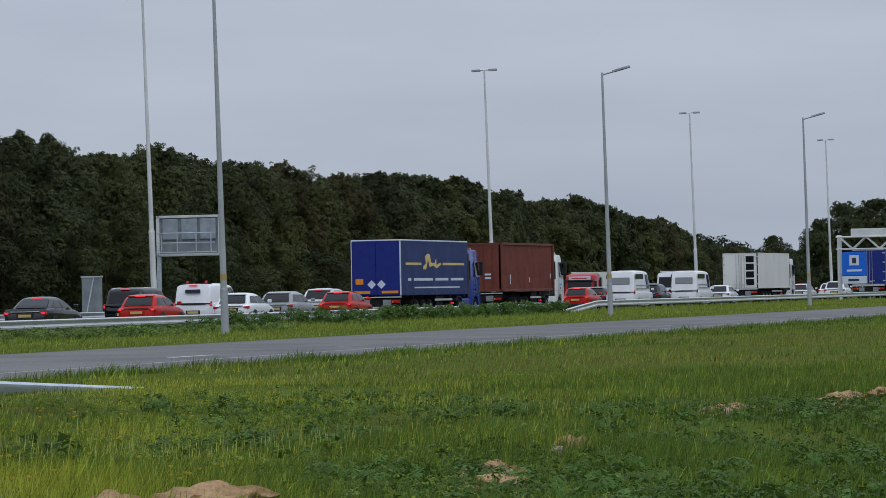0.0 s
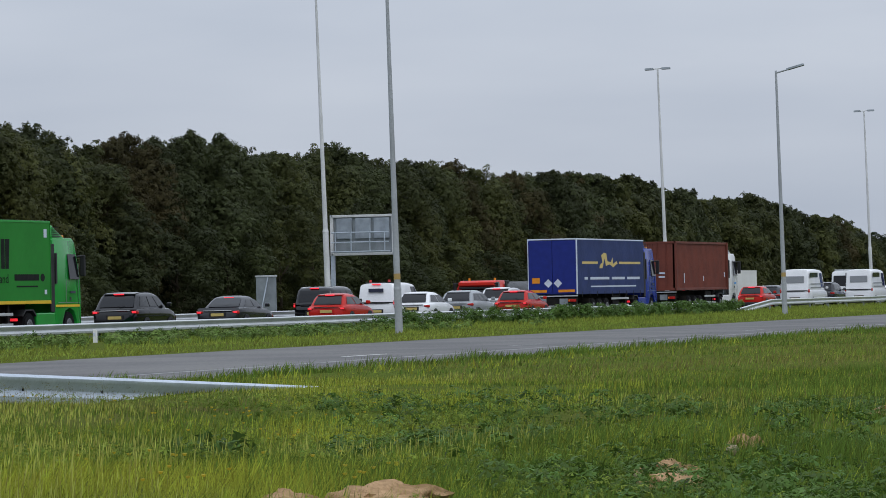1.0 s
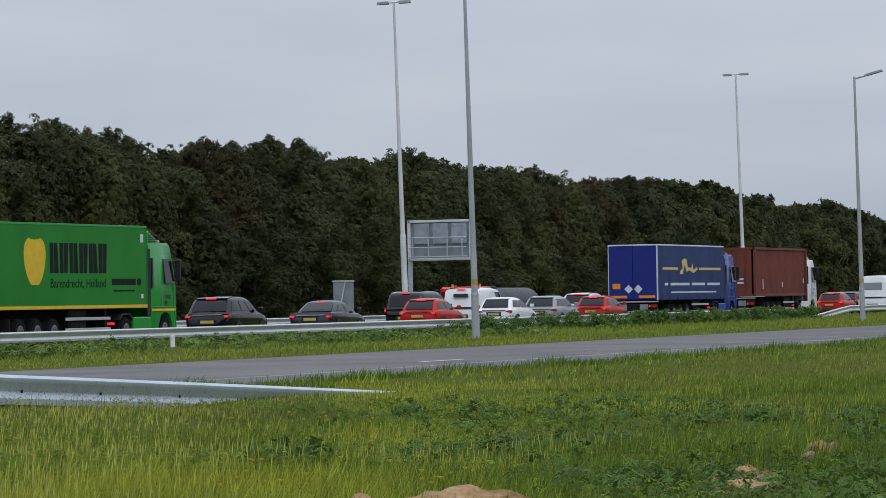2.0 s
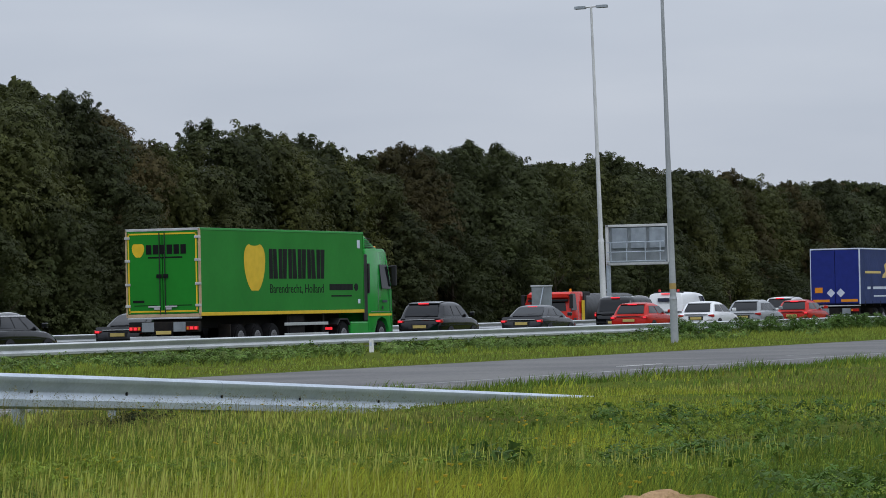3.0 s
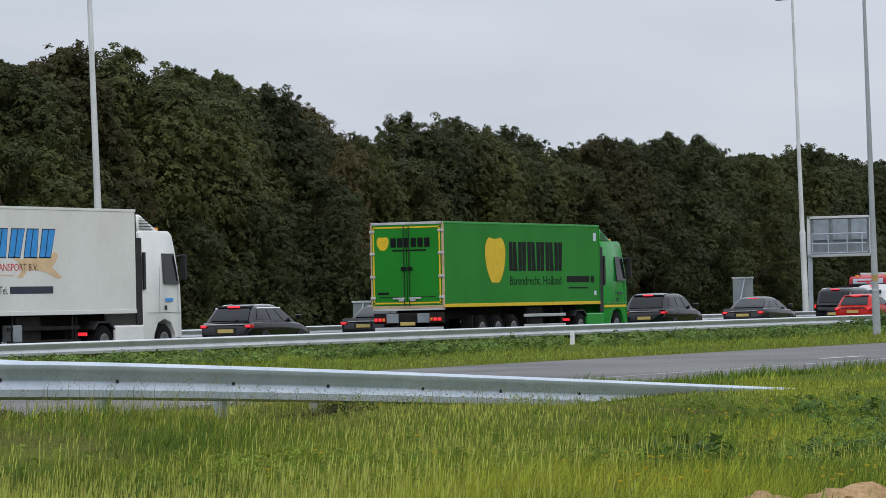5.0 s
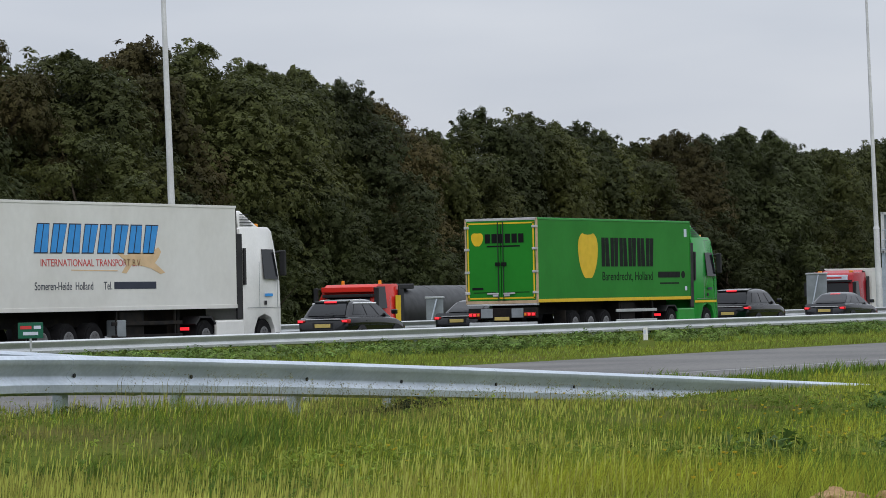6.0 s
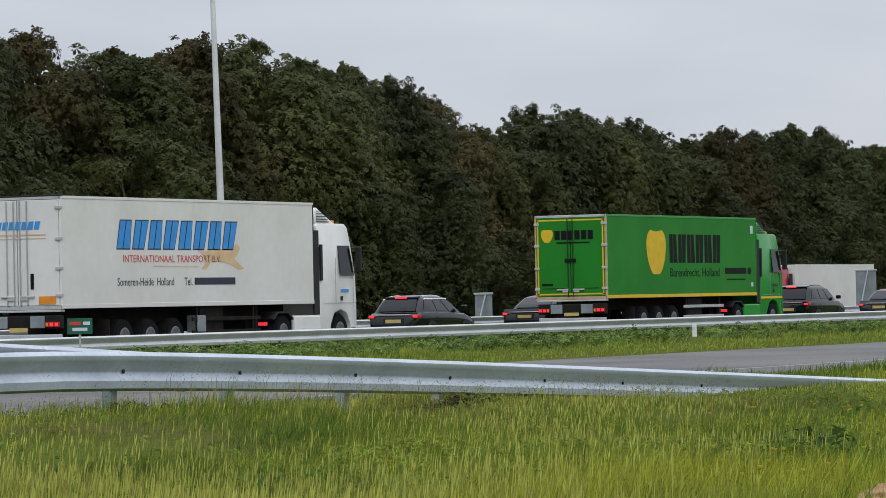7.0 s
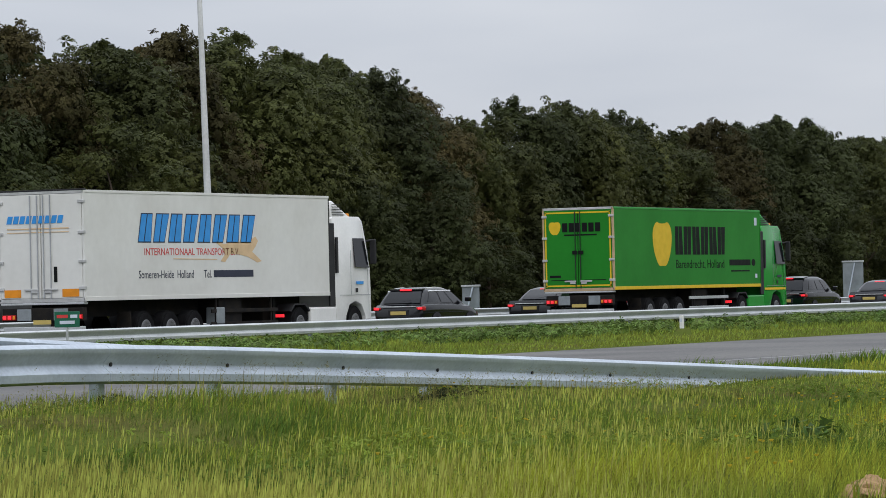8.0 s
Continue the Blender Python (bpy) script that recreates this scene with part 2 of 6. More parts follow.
def tube(bm, a, b, r0, r1=None, seg=10):
    a, b = Vector(a), Vector(b)
    r1 = r0 if r1 is None else r1
    m = Matrix.Translation((a + b) / 2) @ (b - a).to_track_quat("Z", "Y").to_matrix().to_4x4()
    bmesh.ops.create_cone(bm, cap_ends=True, segments=seg, radius1=r0, radius2=r1, depth=(b - a).length, matrix=m)
    return bm


def prism(bm, outline, y0, y1, bevel=0.0, shrink=0.0, top=None):
    """An outline in x and z, drawn out from y0 to y1; points above 'top' are drawn in by shrink."""
    rings = []
    for y, s in ((y0, 1), (y1, -1)):
        rings.append([bm.verts.new((x, y + (s * shrink if top is not None and z > top else 0) * (1 if y1 > y0 else -1), z)) for x, z in outline])
    n = len(outline)
    fs = [bm.faces.new(rings[0]), bm.faces.new(rings[1][::-1])]
    for i in range(n):
        fs.append(bm.faces.new((rings[0][i], rings[1][i], rings[1][(i + 1) % n], rings[0][(i + 1) % n])))
    if bevel:
        bmesh.ops.recalc_face_normals(bm, faces=fs)
        es = [e for e in {e for f in fs for e in f.edges}]
        bmesh.ops.bevel(bm, geom=es, offset=bevel, segments=2, affect="EDGES", profile=0.5)
    return bm


def pane(bm, a, b, c, d, inset=0.06, lift=0.008, thick=0.006):
    """A thin pane on the quad a b c d, drawn in from its edges and lifted off it along its normal."""
    q = [Vector(p) for p in (a, b, c, d)]
    mid = sum(q, Vector()) / 4
    nor = (q[2] - q[0]).cross(q[3] - q[1]).normalized()
    pts = []
    for p in q:
        way = mid - p
        pts.append(p + way * min(0.45, inset / max(way.length, 1e-6) * 1.3))
    lo = [bm.verts.new(p + nor * (lift - thick)) for p in pts]
    hi = [bm.verts.new(p + nor * lift) for p in pts]
    bm.faces.new(hi)
    bm.faces.new(lo[::-1])
    for i in range(4):
        bm.faces.new((lo[i], lo[(i + 1) % 4], hi[(i + 1) % 4], hi[i]))
    return bm


def arrays_to_mesh(name, verts, faces, mat, parent=None):
    """A mesh from numpy arrays: verts (n, 3), faces (m, k) of equal size."""
    me = bpy.data.meshes.new(name)
    m, k = faces.shape
    me.vertices.add(len(verts))
    me.vertices.foreach_set("co", np.ascontiguousarray(verts, dtype=np.float32).ravel())
    me.loops.add(m * k)
    me.loops.foreach_set("vertex_index", np.ascontiguousarray(faces, dtype=np.int32).ravel())
    me.polygons.add(m)
    me.polygons.foreach_set("loop_start", np.arange(0, m * k, k, dtype=np.int32))
    me.update(calc_edges=True)
    me.materials.append(mat)
    ob = new(name, me)
    if parent:
        ob.parent = parent
    return ob


def lettering(name, text, size, mat, parent, m, stretch=1.0):
    """Built-in font letters as a thin mesh; m sets them in the parent's space."""
    cu = bpy.data.curves.new(name, "FONT")
    cu.body, cu.size, cu.extrude, cu.resolution_u = text, size, 0.002, 3
    tmp = new(name, cu)
    me = bpy.data.meshes.new_from_object(tmp.evaluated_get(bpy.context.evaluated_depsgraph_get()))
    bpy.data.objects.remove(tmp)
    bpy.data.curves.remove(cu)
    me.transform(m @ Matrix.Diagonal((stretch, 1, 1, 1)))
    me.materials.clear()
    me.materials.append(mat)
    ob = new(name, me)
    ob.parent = parent
    return ob


# ---- ground, roads ----
ROAD_Z = -0.08
FAR_Z = -1.0


def ground_height(x, y):
    """The land's height: flat by the roads, uneven meadow before them, lower past the median; a bank is added behind
    the camera.
    """
    h = np.zeros_like(x)
    near = np.clip((21.4 - y) / 3.0, 0, 1)
    h += near * np.clip((42 - x) / 12, 0.2, 1) * (0.10 * np.sin(x * 0.31 + y * 0.12) + 0.07 * np.sin(x * 0.83 - y * 0.55 + 1.0) + 0.05 * np.sin(y * 1.1 + x * 0.2))
    h -= near * np.clip((16 - x) / 12, 0, 1) * 0.45
    h -= near * np.clip((5.5 - y) / 3, 0, 1) * 0.35
    # unseen bank behind the camera, added to darken reflections in car sides
    h += np.clip((-18 - y) / 30, 0, 1) * 11.0
    h += (0.13 + 0.21 * np.clip((38.5 - x) / 8, 0, 1)) * np.clip((y - 10) / 4.5, 0, 1) * np.clip((18.6 - y) / 2, 0, 1) * np.clip((52 - x) / 6, 0, 1)
    h = np.where((y > 21.6) & (y < 33.0), -0.035, h)
    h = np.where((y > 49.0) & (y < 59.4), ROAD_Z - 0.05, h)
    h += np.where((y >= 33.0) & (y <= 49.0), 0.05 * np.sin((y - 33) / 16 * np.pi), 0)
    h += np.where(y > 59.4, -np.clip((y - 59.4) / 5, 0, 1) * 1.06, 0)
    return h


def axis(*runs):
    """Grid lines: runs of (start, end, step), joined and sorted."""
    return np.unique(np.round(np.concatenate([np.arange(a, b + 1e-6, s) for a, b, s in runs]), 3))


def build_ground():
    xs = axis((-400, 0, 50), (0, 14, 2), (14, 70, 0.5), (70, 130, 2), (130, 500, 10), (500, 4000, 250))
    ys = axis((-400, -58, 38), (-54, -20, 4), (-20, 0, 2), (0, 21.5, 0.5), (21.59, 21.61, 0.02), (23, 32.99, 1.1), (33, 33.01, 0.01), (34, 48.9, 1.2), (48.99, 49, 0.01),
              (50, 59.3, 1.1), (59.39, 59.41, 0.02), (60, 66, 1), (70, 130, 10), (150, 3000, 150))
    gx, gy = np.meshgrid(xs, ys, indexing="ij")
    v = np.stack([gx, gy, ground_height(gx, gy)], -1).reshape(-1, 3)
    n, m = len(xs), len(ys)
    i, j = np.meshgrid(np.arange(n - 1), np.arange(m - 1), indexing="ij")
    a = (i * m + j).ravel()
    f = np.stack([a, a + m, a + m + 1, a + 1], 1)
    ob = arrays_to_mesh("ground", v, f, M["soil"])
    ob.data.polygons.foreach_set("use_smooth", [True] * len(ob.data.polygons))
    tagged(ob, "grassy meadow ground with bare earth and an added unseen bank", "ground", kind="structure")


def slab(name, x0, x1, y0, y1, top, thick, mat, label, step=20):
    bm = bmesh.new()
    x = x0
    while x < x1:
        box(bm, x, min(x1, x + step), y0, y1, top - thick, top)
        x += step
    bmesh.ops.remove_doubles(bm, verts=bm.verts, dist=0.001)
    return tagged(part(name, bm, mat), label, "road", kind="structure")


def dashes(name, x0, x1, length, gap, y, w, z, label, mat="line"):
    bm = bmesh.new()
    x = x0
    while x < x1:
        box(bm, x, min(x1, x + length), y - w / 2, y + w / 2, z - 0.01, z + 0.004)
        x += length + gap
    return tagged(part(name, bm, M[mat]), label, "road marking", kind="structure")


build_ground()
slab("road_ramp", -60, 700, 21.65, 32.8, 0.0, 0.2, M["asphalt"], "grey asphalt slip road between grass verges")
slab("road_motorway", -100, 900, 49.2, 59.2, ROAD_Z, 0.2, M["motorway"], "dark asphalt motorway carriageway")
slab("road_far_carriageway", -100, 900, 65.0, 75.0, FAR_Z, 0.2, M["motorway"], "dark asphalt opposite motorway carriageway")
dashes("trim_ramp_edge_line", -60, 700, 40, 0, 24.2, 0.2, 0.0, "worn white edge line on the slip road", "worn_line")
dashes("trim_ramp_dashes", 88.6, 500, 2.6, 9.4, 26.0, 0.12, 0.0, "worn dashed lane line on the slip road", "worn_line")
dashes("trim_ramp_dash", 76.6, 79.2, 2.6, 9, 26.0, 0.14, 0.0, "white lane dash on the slip road")
dashes("trim_motorway_edge_line", -60, 700, 40, 0, 52.0, 0.2, ROAD_Z, "white edge line of the motorway")
dashes("trim_motorway_dashes", -60, 700, 3, 9, 55.7, 0.15, ROAD_Z, "white dashed lane line of the motorway")

# ---- crash barriers ----
WAVE = [(0.0, 0.0), (-0.04, 0.004), (-0.078, 0.022), (-0.082, 0.082), (-0.016, 0.138), (-0.016, 0.164), (-0.080, 0.232), (-0.082, 0.278), (-0.05, 0.302), (0.0, 0.31)]


def beam(points, y_face=1):
    """A W-beam along (x, y, top) points, its waves turned to -y."""
    bm = bmesh.new()
    prof = WAVE + [(dy + 0.008, dz) for dy, dz in WAVE[::-1]]
    rings = [[bm.verts.new((x, y + dy * y_face, top - 0.31 + dz)) for dy, dz in prof] for x, y, top in points]
    n = len(prof)
    for a, b in zip(rings, rings[1:]):
        for i in range(n):
            bm.faces.new((a[i], b[i], b[(i + 1) % n], a[(i + 1) % n]))
    bm.faces.new(rings[0])
    bm.faces.new(rings[-1][::-1])
    return bm


def guardrail(label, x0, x1, line, step, mat, post_low=0.0, post_side=0.06, bolts=True, face=1, posts=True):
    """line(x) gives y and the beam's top."""
    rail = thing("guardrail", label, "guardrail", at=pose(x0, line(x0)[0], 0))
    ox, oy = x0, line(x0)[0]
    x = x0
    while x < x1 - 0.01:
        e = min(x1, x + step)
        pts = []
        for k in range(5):
            u = x + (e + (0.12 if e < x1 else 0) - x) * k / 4
            y, top = line(u)
            s = 0.004 * (k < 4)
            pts.append((u - ox, y - oy - s, top))
        part("beam", beam(pts, face), mat, rail, smooth=50)
        for px in (x + 0.1, (x + e) / 2):
            y, top = line(px)
            if top > 0.2 and posts:
                # boltless barriers get darker grey posts, standing for shade below the beam
                part("post", box(bmesh.new(), px - ox - 0.05, px - ox + 0.05, y - oy + post_side, y - oy + post_side + 0.09, post_low - 0.25, top - 0.06, 0.008), mat if bolts else M["sign_back"], rail)
            if bolts and top > 0.05:
                part("bolt", tube(bmesh.new(), (px - ox, y - oy - 0.01, top - 0.155), (px - ox, y - oy - 0.034, top - 0.155), 0.017, seg=6), M["trim"], rail)
        x = e
    return rail


def near_line(x):
    bend = max(0.0, x - 25.2)
    return 16.0, 0.888 - (0.0422 * bend * bend / (bend + 3.2) if bend else 0.0)


def twin_line(x):
    return 16.34, min(1.0, 0.965 - 0.05 * (x - 25.6))


def verge_line(x):
    return 45.0, 0.60 if x < 185 else 0.60 - 0.02 * (x - 185)


def verge_line_two(x):
    return 45.6, min(0.66, 0.12 + 0.055 * (x - 194))


def median_line(x):
    return 59.9, 0.66


guardrail("galvanised crash barrier dipping into the meadow grass", 15.0, 49.0, near_line, 4.0, M["zinc"])
guardrail("galvanised crash barrier behind a dipping barrier end", 14.4, 28.7, twin_line, 4.0, M["zinc"], bolts=False, posts=False)
guardrail("weathered steel crash barrier along the motorway verge", 46.0, 190.0, verge_line, 8.0, M["zinc_dull"], bolts=False)
guardrail("weathered steel crash barrier with a ramped end", 194.0, 334.0, verge_line_two, 10.0, M["zinc_dull"], bolts=False)
guardrail("steel crash barrier along the motorway median", 70.0, 310.0, median_line, 10.0, M["zinc_dull"], post_low=-0.3, bolts=False)


# ---- lamp posts ----
def verge_lamp_post(x, y):
    t = thing("lamp_post", "grey steel lamp post with one slanted lamp arm", "lamp post", "lamp posts along the slip road", at=pose(x, y, 0, -0.95, 0, 0))
    t.scale = (1, 1, 1.026)
    bm = bmesh.new()
    tube(bm, (0, 0, -0.3), (0, 0, 1.4), 0.125, 0.12, 14)
    tube(bm, (0, 0, 1.4), (0, 0, 10.7), 0.105, 0.05, 14)
    tube(bm, (0, 0, 1.38), (0, 0, 1.46), 0.128, 0.11, 14)
    part("pole", bm, M["pole_steel"], t, smooth=40)
    part("arm", tube(bmesh.new(), (0, 0, 10.6), (0, -0.62, 10.74), 0.04, 0.035), M["pole_steel"], t, smooth=40)
    bm = bmesh.new()
    prism(bm, [(-0.15, -0.05), (0.15, -0.05), (0.11, 0.05), (-0.11, 0.05)], 0, -0.8, 0.02)
    bmesh.ops.transform(bm, matrix=Matrix.Translation((0, -0.5, 10.73)) @ Matrix.Rotation(radians(-13), 4, "X"), verts=bm.verts)
    part("lamp_head", bm, M["sign_back"], t, "flat grey lamp head")
    part("band", tube(bmesh.new(), (0, 0, 1.69), (0, 0, 1.87), 0.108, 0.107, 14), M["tape"], t, "faded yellow-brown band")
    return t


for lamp_x in (118.85, 175.0, 228.7, 283.0):
    verge_lamp_post(lamp_x, 38.5)


def median_lamp_post(x, y):
    t = thing("double_lamp_post", "tall pale steel lamp post with two lamp heads", "lamp post", "lamp posts along the median", at=pose(x, y, -0.3, -1.3, 0, 0))
    bm = bmesh.new()
    tube(bm, (0, 0, -0.6), (0, 0, 4.6), 0.15, 0.14, 14)
    tube(bm, (0, 0, 4.6), (0, 0, 15.6), 0.115, 0.055, 14)
    tube(bm, (0, 0, 4.55), (0, 0, 4.7), 0.155, 0.12, 14)
    part("pole", bm, M["pole_white"], t, smooth=40)
    part("crossarm", tube(bmesh.new(), (0, -0.3, 15.6), (0, 0.3, 15.6), 0.04), M["pole_white"], t)
    for s in (-1, 1):
        bm = bmesh.new()
        prism(bm, [(-0.17, 15.52), (0.17, 15.52), (0.12, 15.66), (-0.12, 15.66)], 0.28 * s, 0.82 * s, 0.02)
        part("lamp_head", bm, M["sign_back"], t, "flat grey lamp head")
    return t


for lamp_x, tall in ((111.7, 1.022), (180.6, 1.022), (247.2, 1.008), (314.3, 1.0), (381.4, 1.0)):
    median_lamp_post(lamp_x, 62.0).scale = (1, 1, tall)

# ---- signs ----


def gantry_sign():
    t = thing("lane_signal_sign", "grey back of a motorway signal sign with ladder cage", "traffic sign", at=pose(182.2, 62.1, -0.4))
    part("sign_back", boxed(0.0, 0.16, -2.85, 0.15, 3.72, 5.5, 0.02), M["sign_back"], t)
    bm = bmesh.new()
    for z0, z1, y0, y1 in ((3.62, 3.74, -2.95, 0.25), (5.46, 5.58, -2.95, 0.25), (3.62, 5.58, -2.99, -2.84), (3.62, 5.58, 0.14, 0.29)):
        box(bm, -0.12, 0.2, y0, y1, z0, z1, 0.015)
    part("frame", bm, M["pole_white"], t, "bright galvanised frame")
    for y in (-0.42, -1.38, -2.32):
        bm = bmesh.new()
        box(bm, -0.1, 0.0, y - 0.40, y + 0.40, 4.42, 5.42, 0.03)
        part("signal_box", bm, M["signal_dark"], t)
    bm = bmesh.new()
    for y in (-0.1, -0.9, -1.85, -2.6):
        tube(bm, (-0.5, y, 3.8), (-0.5, y, 4.75), 0.03, seg=6)
    for z in (3.8, 4.25, 4.72):
        tube(bm, (-0.5, -2.8, z), (-0.5, 0.1, z), 0.03, seg=6)
    for y in (-2.7, -1.4, 0.0):
        tube(bm, (-0.5, y, 3.8), (0.0, y, 3.8), 0.03, seg=6)
    part("cage", bm, M["zinc"], t, "steel railing of the service walkway")
    for y in (0.2, 0.52):
        part("post", boxed(-0.1, 0.1, y - 0.09, y + 0.09, -0.2, 3.7 if y < 0.4 else 2.2, 0.015), M["zinc"], t)
    for k in range(6):
        part("rung", tube(bmesh.new(), (-0.05, 0.2, 0.3 + k * 0.45), (-0.05, 0.52, 0.5 + k * 0.35), 0.025, seg=6), M["zinc"], t)
    return t


gantry_sign()


def braced_panel(x, y, w, z0, z1, label):
    t = thing("braced_sign", label, "traffic sign", at=pose(x, y, -0.4))
    part("panel", boxed(0, 0.06, -w / 2, w / 2, z0 + 0.4, z1 + 0.4, 0.012), M["sign_back"], t)
    part("frame", boxed(-0.03, 0.09, -w / 2 - 0.03, w / 2 + 0.03, z1 + 0.37, z1 + 0.44, 0.01), M["zinc_dull"], t)
    for s in (-1, 1):
        part("leg", boxed(0.0, 0.06, s * w * 0.42 - 0.03, s * w * 0.42 + 0.03, -0.5, z0 + 0.42, 0.006), M["zinc_dull"], t)
    part("brace", tube(bmesh.new(), (-0.6, w * 0.35, -0.3), (-0.02, -0.1, z1 + 0.35), 0.03, seg=6), M["zinc"], t, "diagonal pale brace")
    return t


braced_panel(167.6, 60.5, 0.95, 0.6, 2.22, "grey back of a braced sign panel in the median")
braced_panel(127.7, 60.45, 0.66, 0.3, 1.45, "small grey back of a braced sign panel in the median")


def marker_post(x, y, h):
    t = thing("marker_post", "white plastic marker post at the crash barrier", "marker post", at=pose(x, y, 0))
    part("post", prism(bmesh.new(), [(-0.06, -0.2), (0.06, -0.2), (0.06, h - 0.03), (-0.06, h)], -0.05, 0.05, 0.008), M["post_white"], t)
    part("reflector", boxed(-0.066, -0.06, -0.03, 0.03, h - 0.2, h - 0.1), M["print_pale"], t)
    return t


marker_post(107.0, 43.9, 0.43)


def hectometre_sign():
    t = thing("distance_sign", "small green distance sign on a post", "traffic sign", at=pose(73.7, 44.5, 0, 0, 0, 30))
    part("post", tube(bmesh.new(), (0, 0, -0.2), (0, 0, 0.98), 0.025, seg=8), M["zinc_dull"], t)
    bm = boxed(-0.045, -0.025, -0.27, 0.27, 0.66, 1.0, 0.006)
    part("plate", bm, M["sign_green"], t)
    for k, (y0, y1, z) in enumerate(((-0.02, 0.22, 0.9), (-0.22, -0.07, 0.9), (-0.16, 0.16, 0.77))):
        part("bar", boxed(-0.05, -0.044, y0, y1, z - 0.04, z + 0.03), M["print_red"] if k == 0 else M["print_pale"], t)


hectometre_sign()


def far_gantry():
    t = thing("sign_gantry", "pale lattice gantry with blue sign board", "gantry", at=pose(291, 46.7, 0))
    for y in (0.0, -9.0):
        part("post", boxed(-0.15, 0.15, y - 0.15, y + 0.15, -0.3, 4.9, 0.02), M["pole_white"], t)
    bm = bmesh.new()
    for z in (3.85, 4.75):
        for x in (-0.4, 0.4):
            tube(bm, (x, 0.2, z), (x, -9.2, z), 0.06, seg=6)
    for k in range(9):
        for x in (-0.4, 0.4):
            tube(bm, (x, -k, 3.85 if k % 2 else 4.75), (x, -k - 1, 4.75 if k % 2 else 3.85), 0.04, seg=6)
    part("lattice", bm, M["pole_white"], t)
    part("top_panel", boxed(-0.3, 0.3, -4.3, -0.9, 4.75, 5.35, 0.03), M["pole_white"], t)
    b = part("board", boxed(-0.55, -0.45, -2.05, -0.25, 1.9, 3.62, 0.02), M["sign_blue"], t, "blue service sign board")
    part("symbol", boxed(-0.565, -0.55, -1.5, -0.8, 2.65, 3.4, 0.005), M["print_pale"], b, "white square with dark symbol")
    part("symbol_core", boxed(-0.58, -0.565, -1.3, -1.0, 2.8, 3.2, 0.005), M["print_dark"], b)
    part("text_bar", boxed(-0.565, -0.55, -1.7, -0.6, 2.2, 2.35), M["print_pale"], b)
    part("lower_board", boxed(-0.55, -0.45, -2.05, -0.25, 1.3, 1.86, 0.02), M["print_pale"], t, "white lower sign board")
    part("lower_bar", boxed(-0.565, -0.55, -1.5, -0.7, 1.5, 1.66), M["print_dark"], t)
    g = thing("arched_gantry", "thin dark arched gantry far down the motorway", "gantry", at=pose(520, 74.0, -0.5))
    bm = bmesh.new()
    for k in range(10):
        a, c = k / 10, (k + 1) / 10
        tube(bm, (0, -7.6 * a, 6.0 + 0.6 * math.sin(a * math.pi)), (0, -7.6 * c, 6.0 + 0.6 * math.sin(c * math.pi)), 0.14, seg=6)
    part("beam", bm, M["chassis"], g)
    for y in (0.0, -7.6):
        part("post", boxed(-0.15, 0.15, y - 0.15, y + 0.15, -0.5, 6.8), M["chassis"], g)


far_gantry()


# ---- trees ----
def leaf_cloud(rng, centers, radii, count, size, flat=0.95):
    """Leaf quads round clump centres; returns vertices and faces."""
    n = len(centers) * count
    c = np.repeat(centers, count, 0)
    r = np.repeat(radii, count)
    d = rng.normal(size=(n, 3))
    d /= np.linalg.norm(d, axis=1, keepdims=True)
    d[:, 2] = np.where(d[:, 2] < -0.35, -d[:, 2], d[:, 2])
    p = c + d * (r * (0.6 + 0.5 * rng.random(n) ** 0.7))[:, None] * np.array([1, 1, 0.82])
    nor = d * flat + rng.normal(size=(n, 3)) * 0.4 + np.array([0, 0, 0.3])
    nor /= np.linalg.norm(nor, axis=1, keepdims=True)
    up = rng.normal(size=(n, 3))
    u = np.cross(nor, up)
    u /= np.linalg.norm(u, axis=1, keepdims=True)
    v = np.cross(nor, u)
    s = (size * (0.6 + 0.8 * rng.random(n)))[:, None]
    tip = nor * s * 0.18
    verts = np.stack([p - u * s + tip, p + v * s * 0.62 - tip, p + u * s * 0.9], 1).reshape(-1, 3)
    return verts, np.arange(n * 3).reshape(-1, 3)


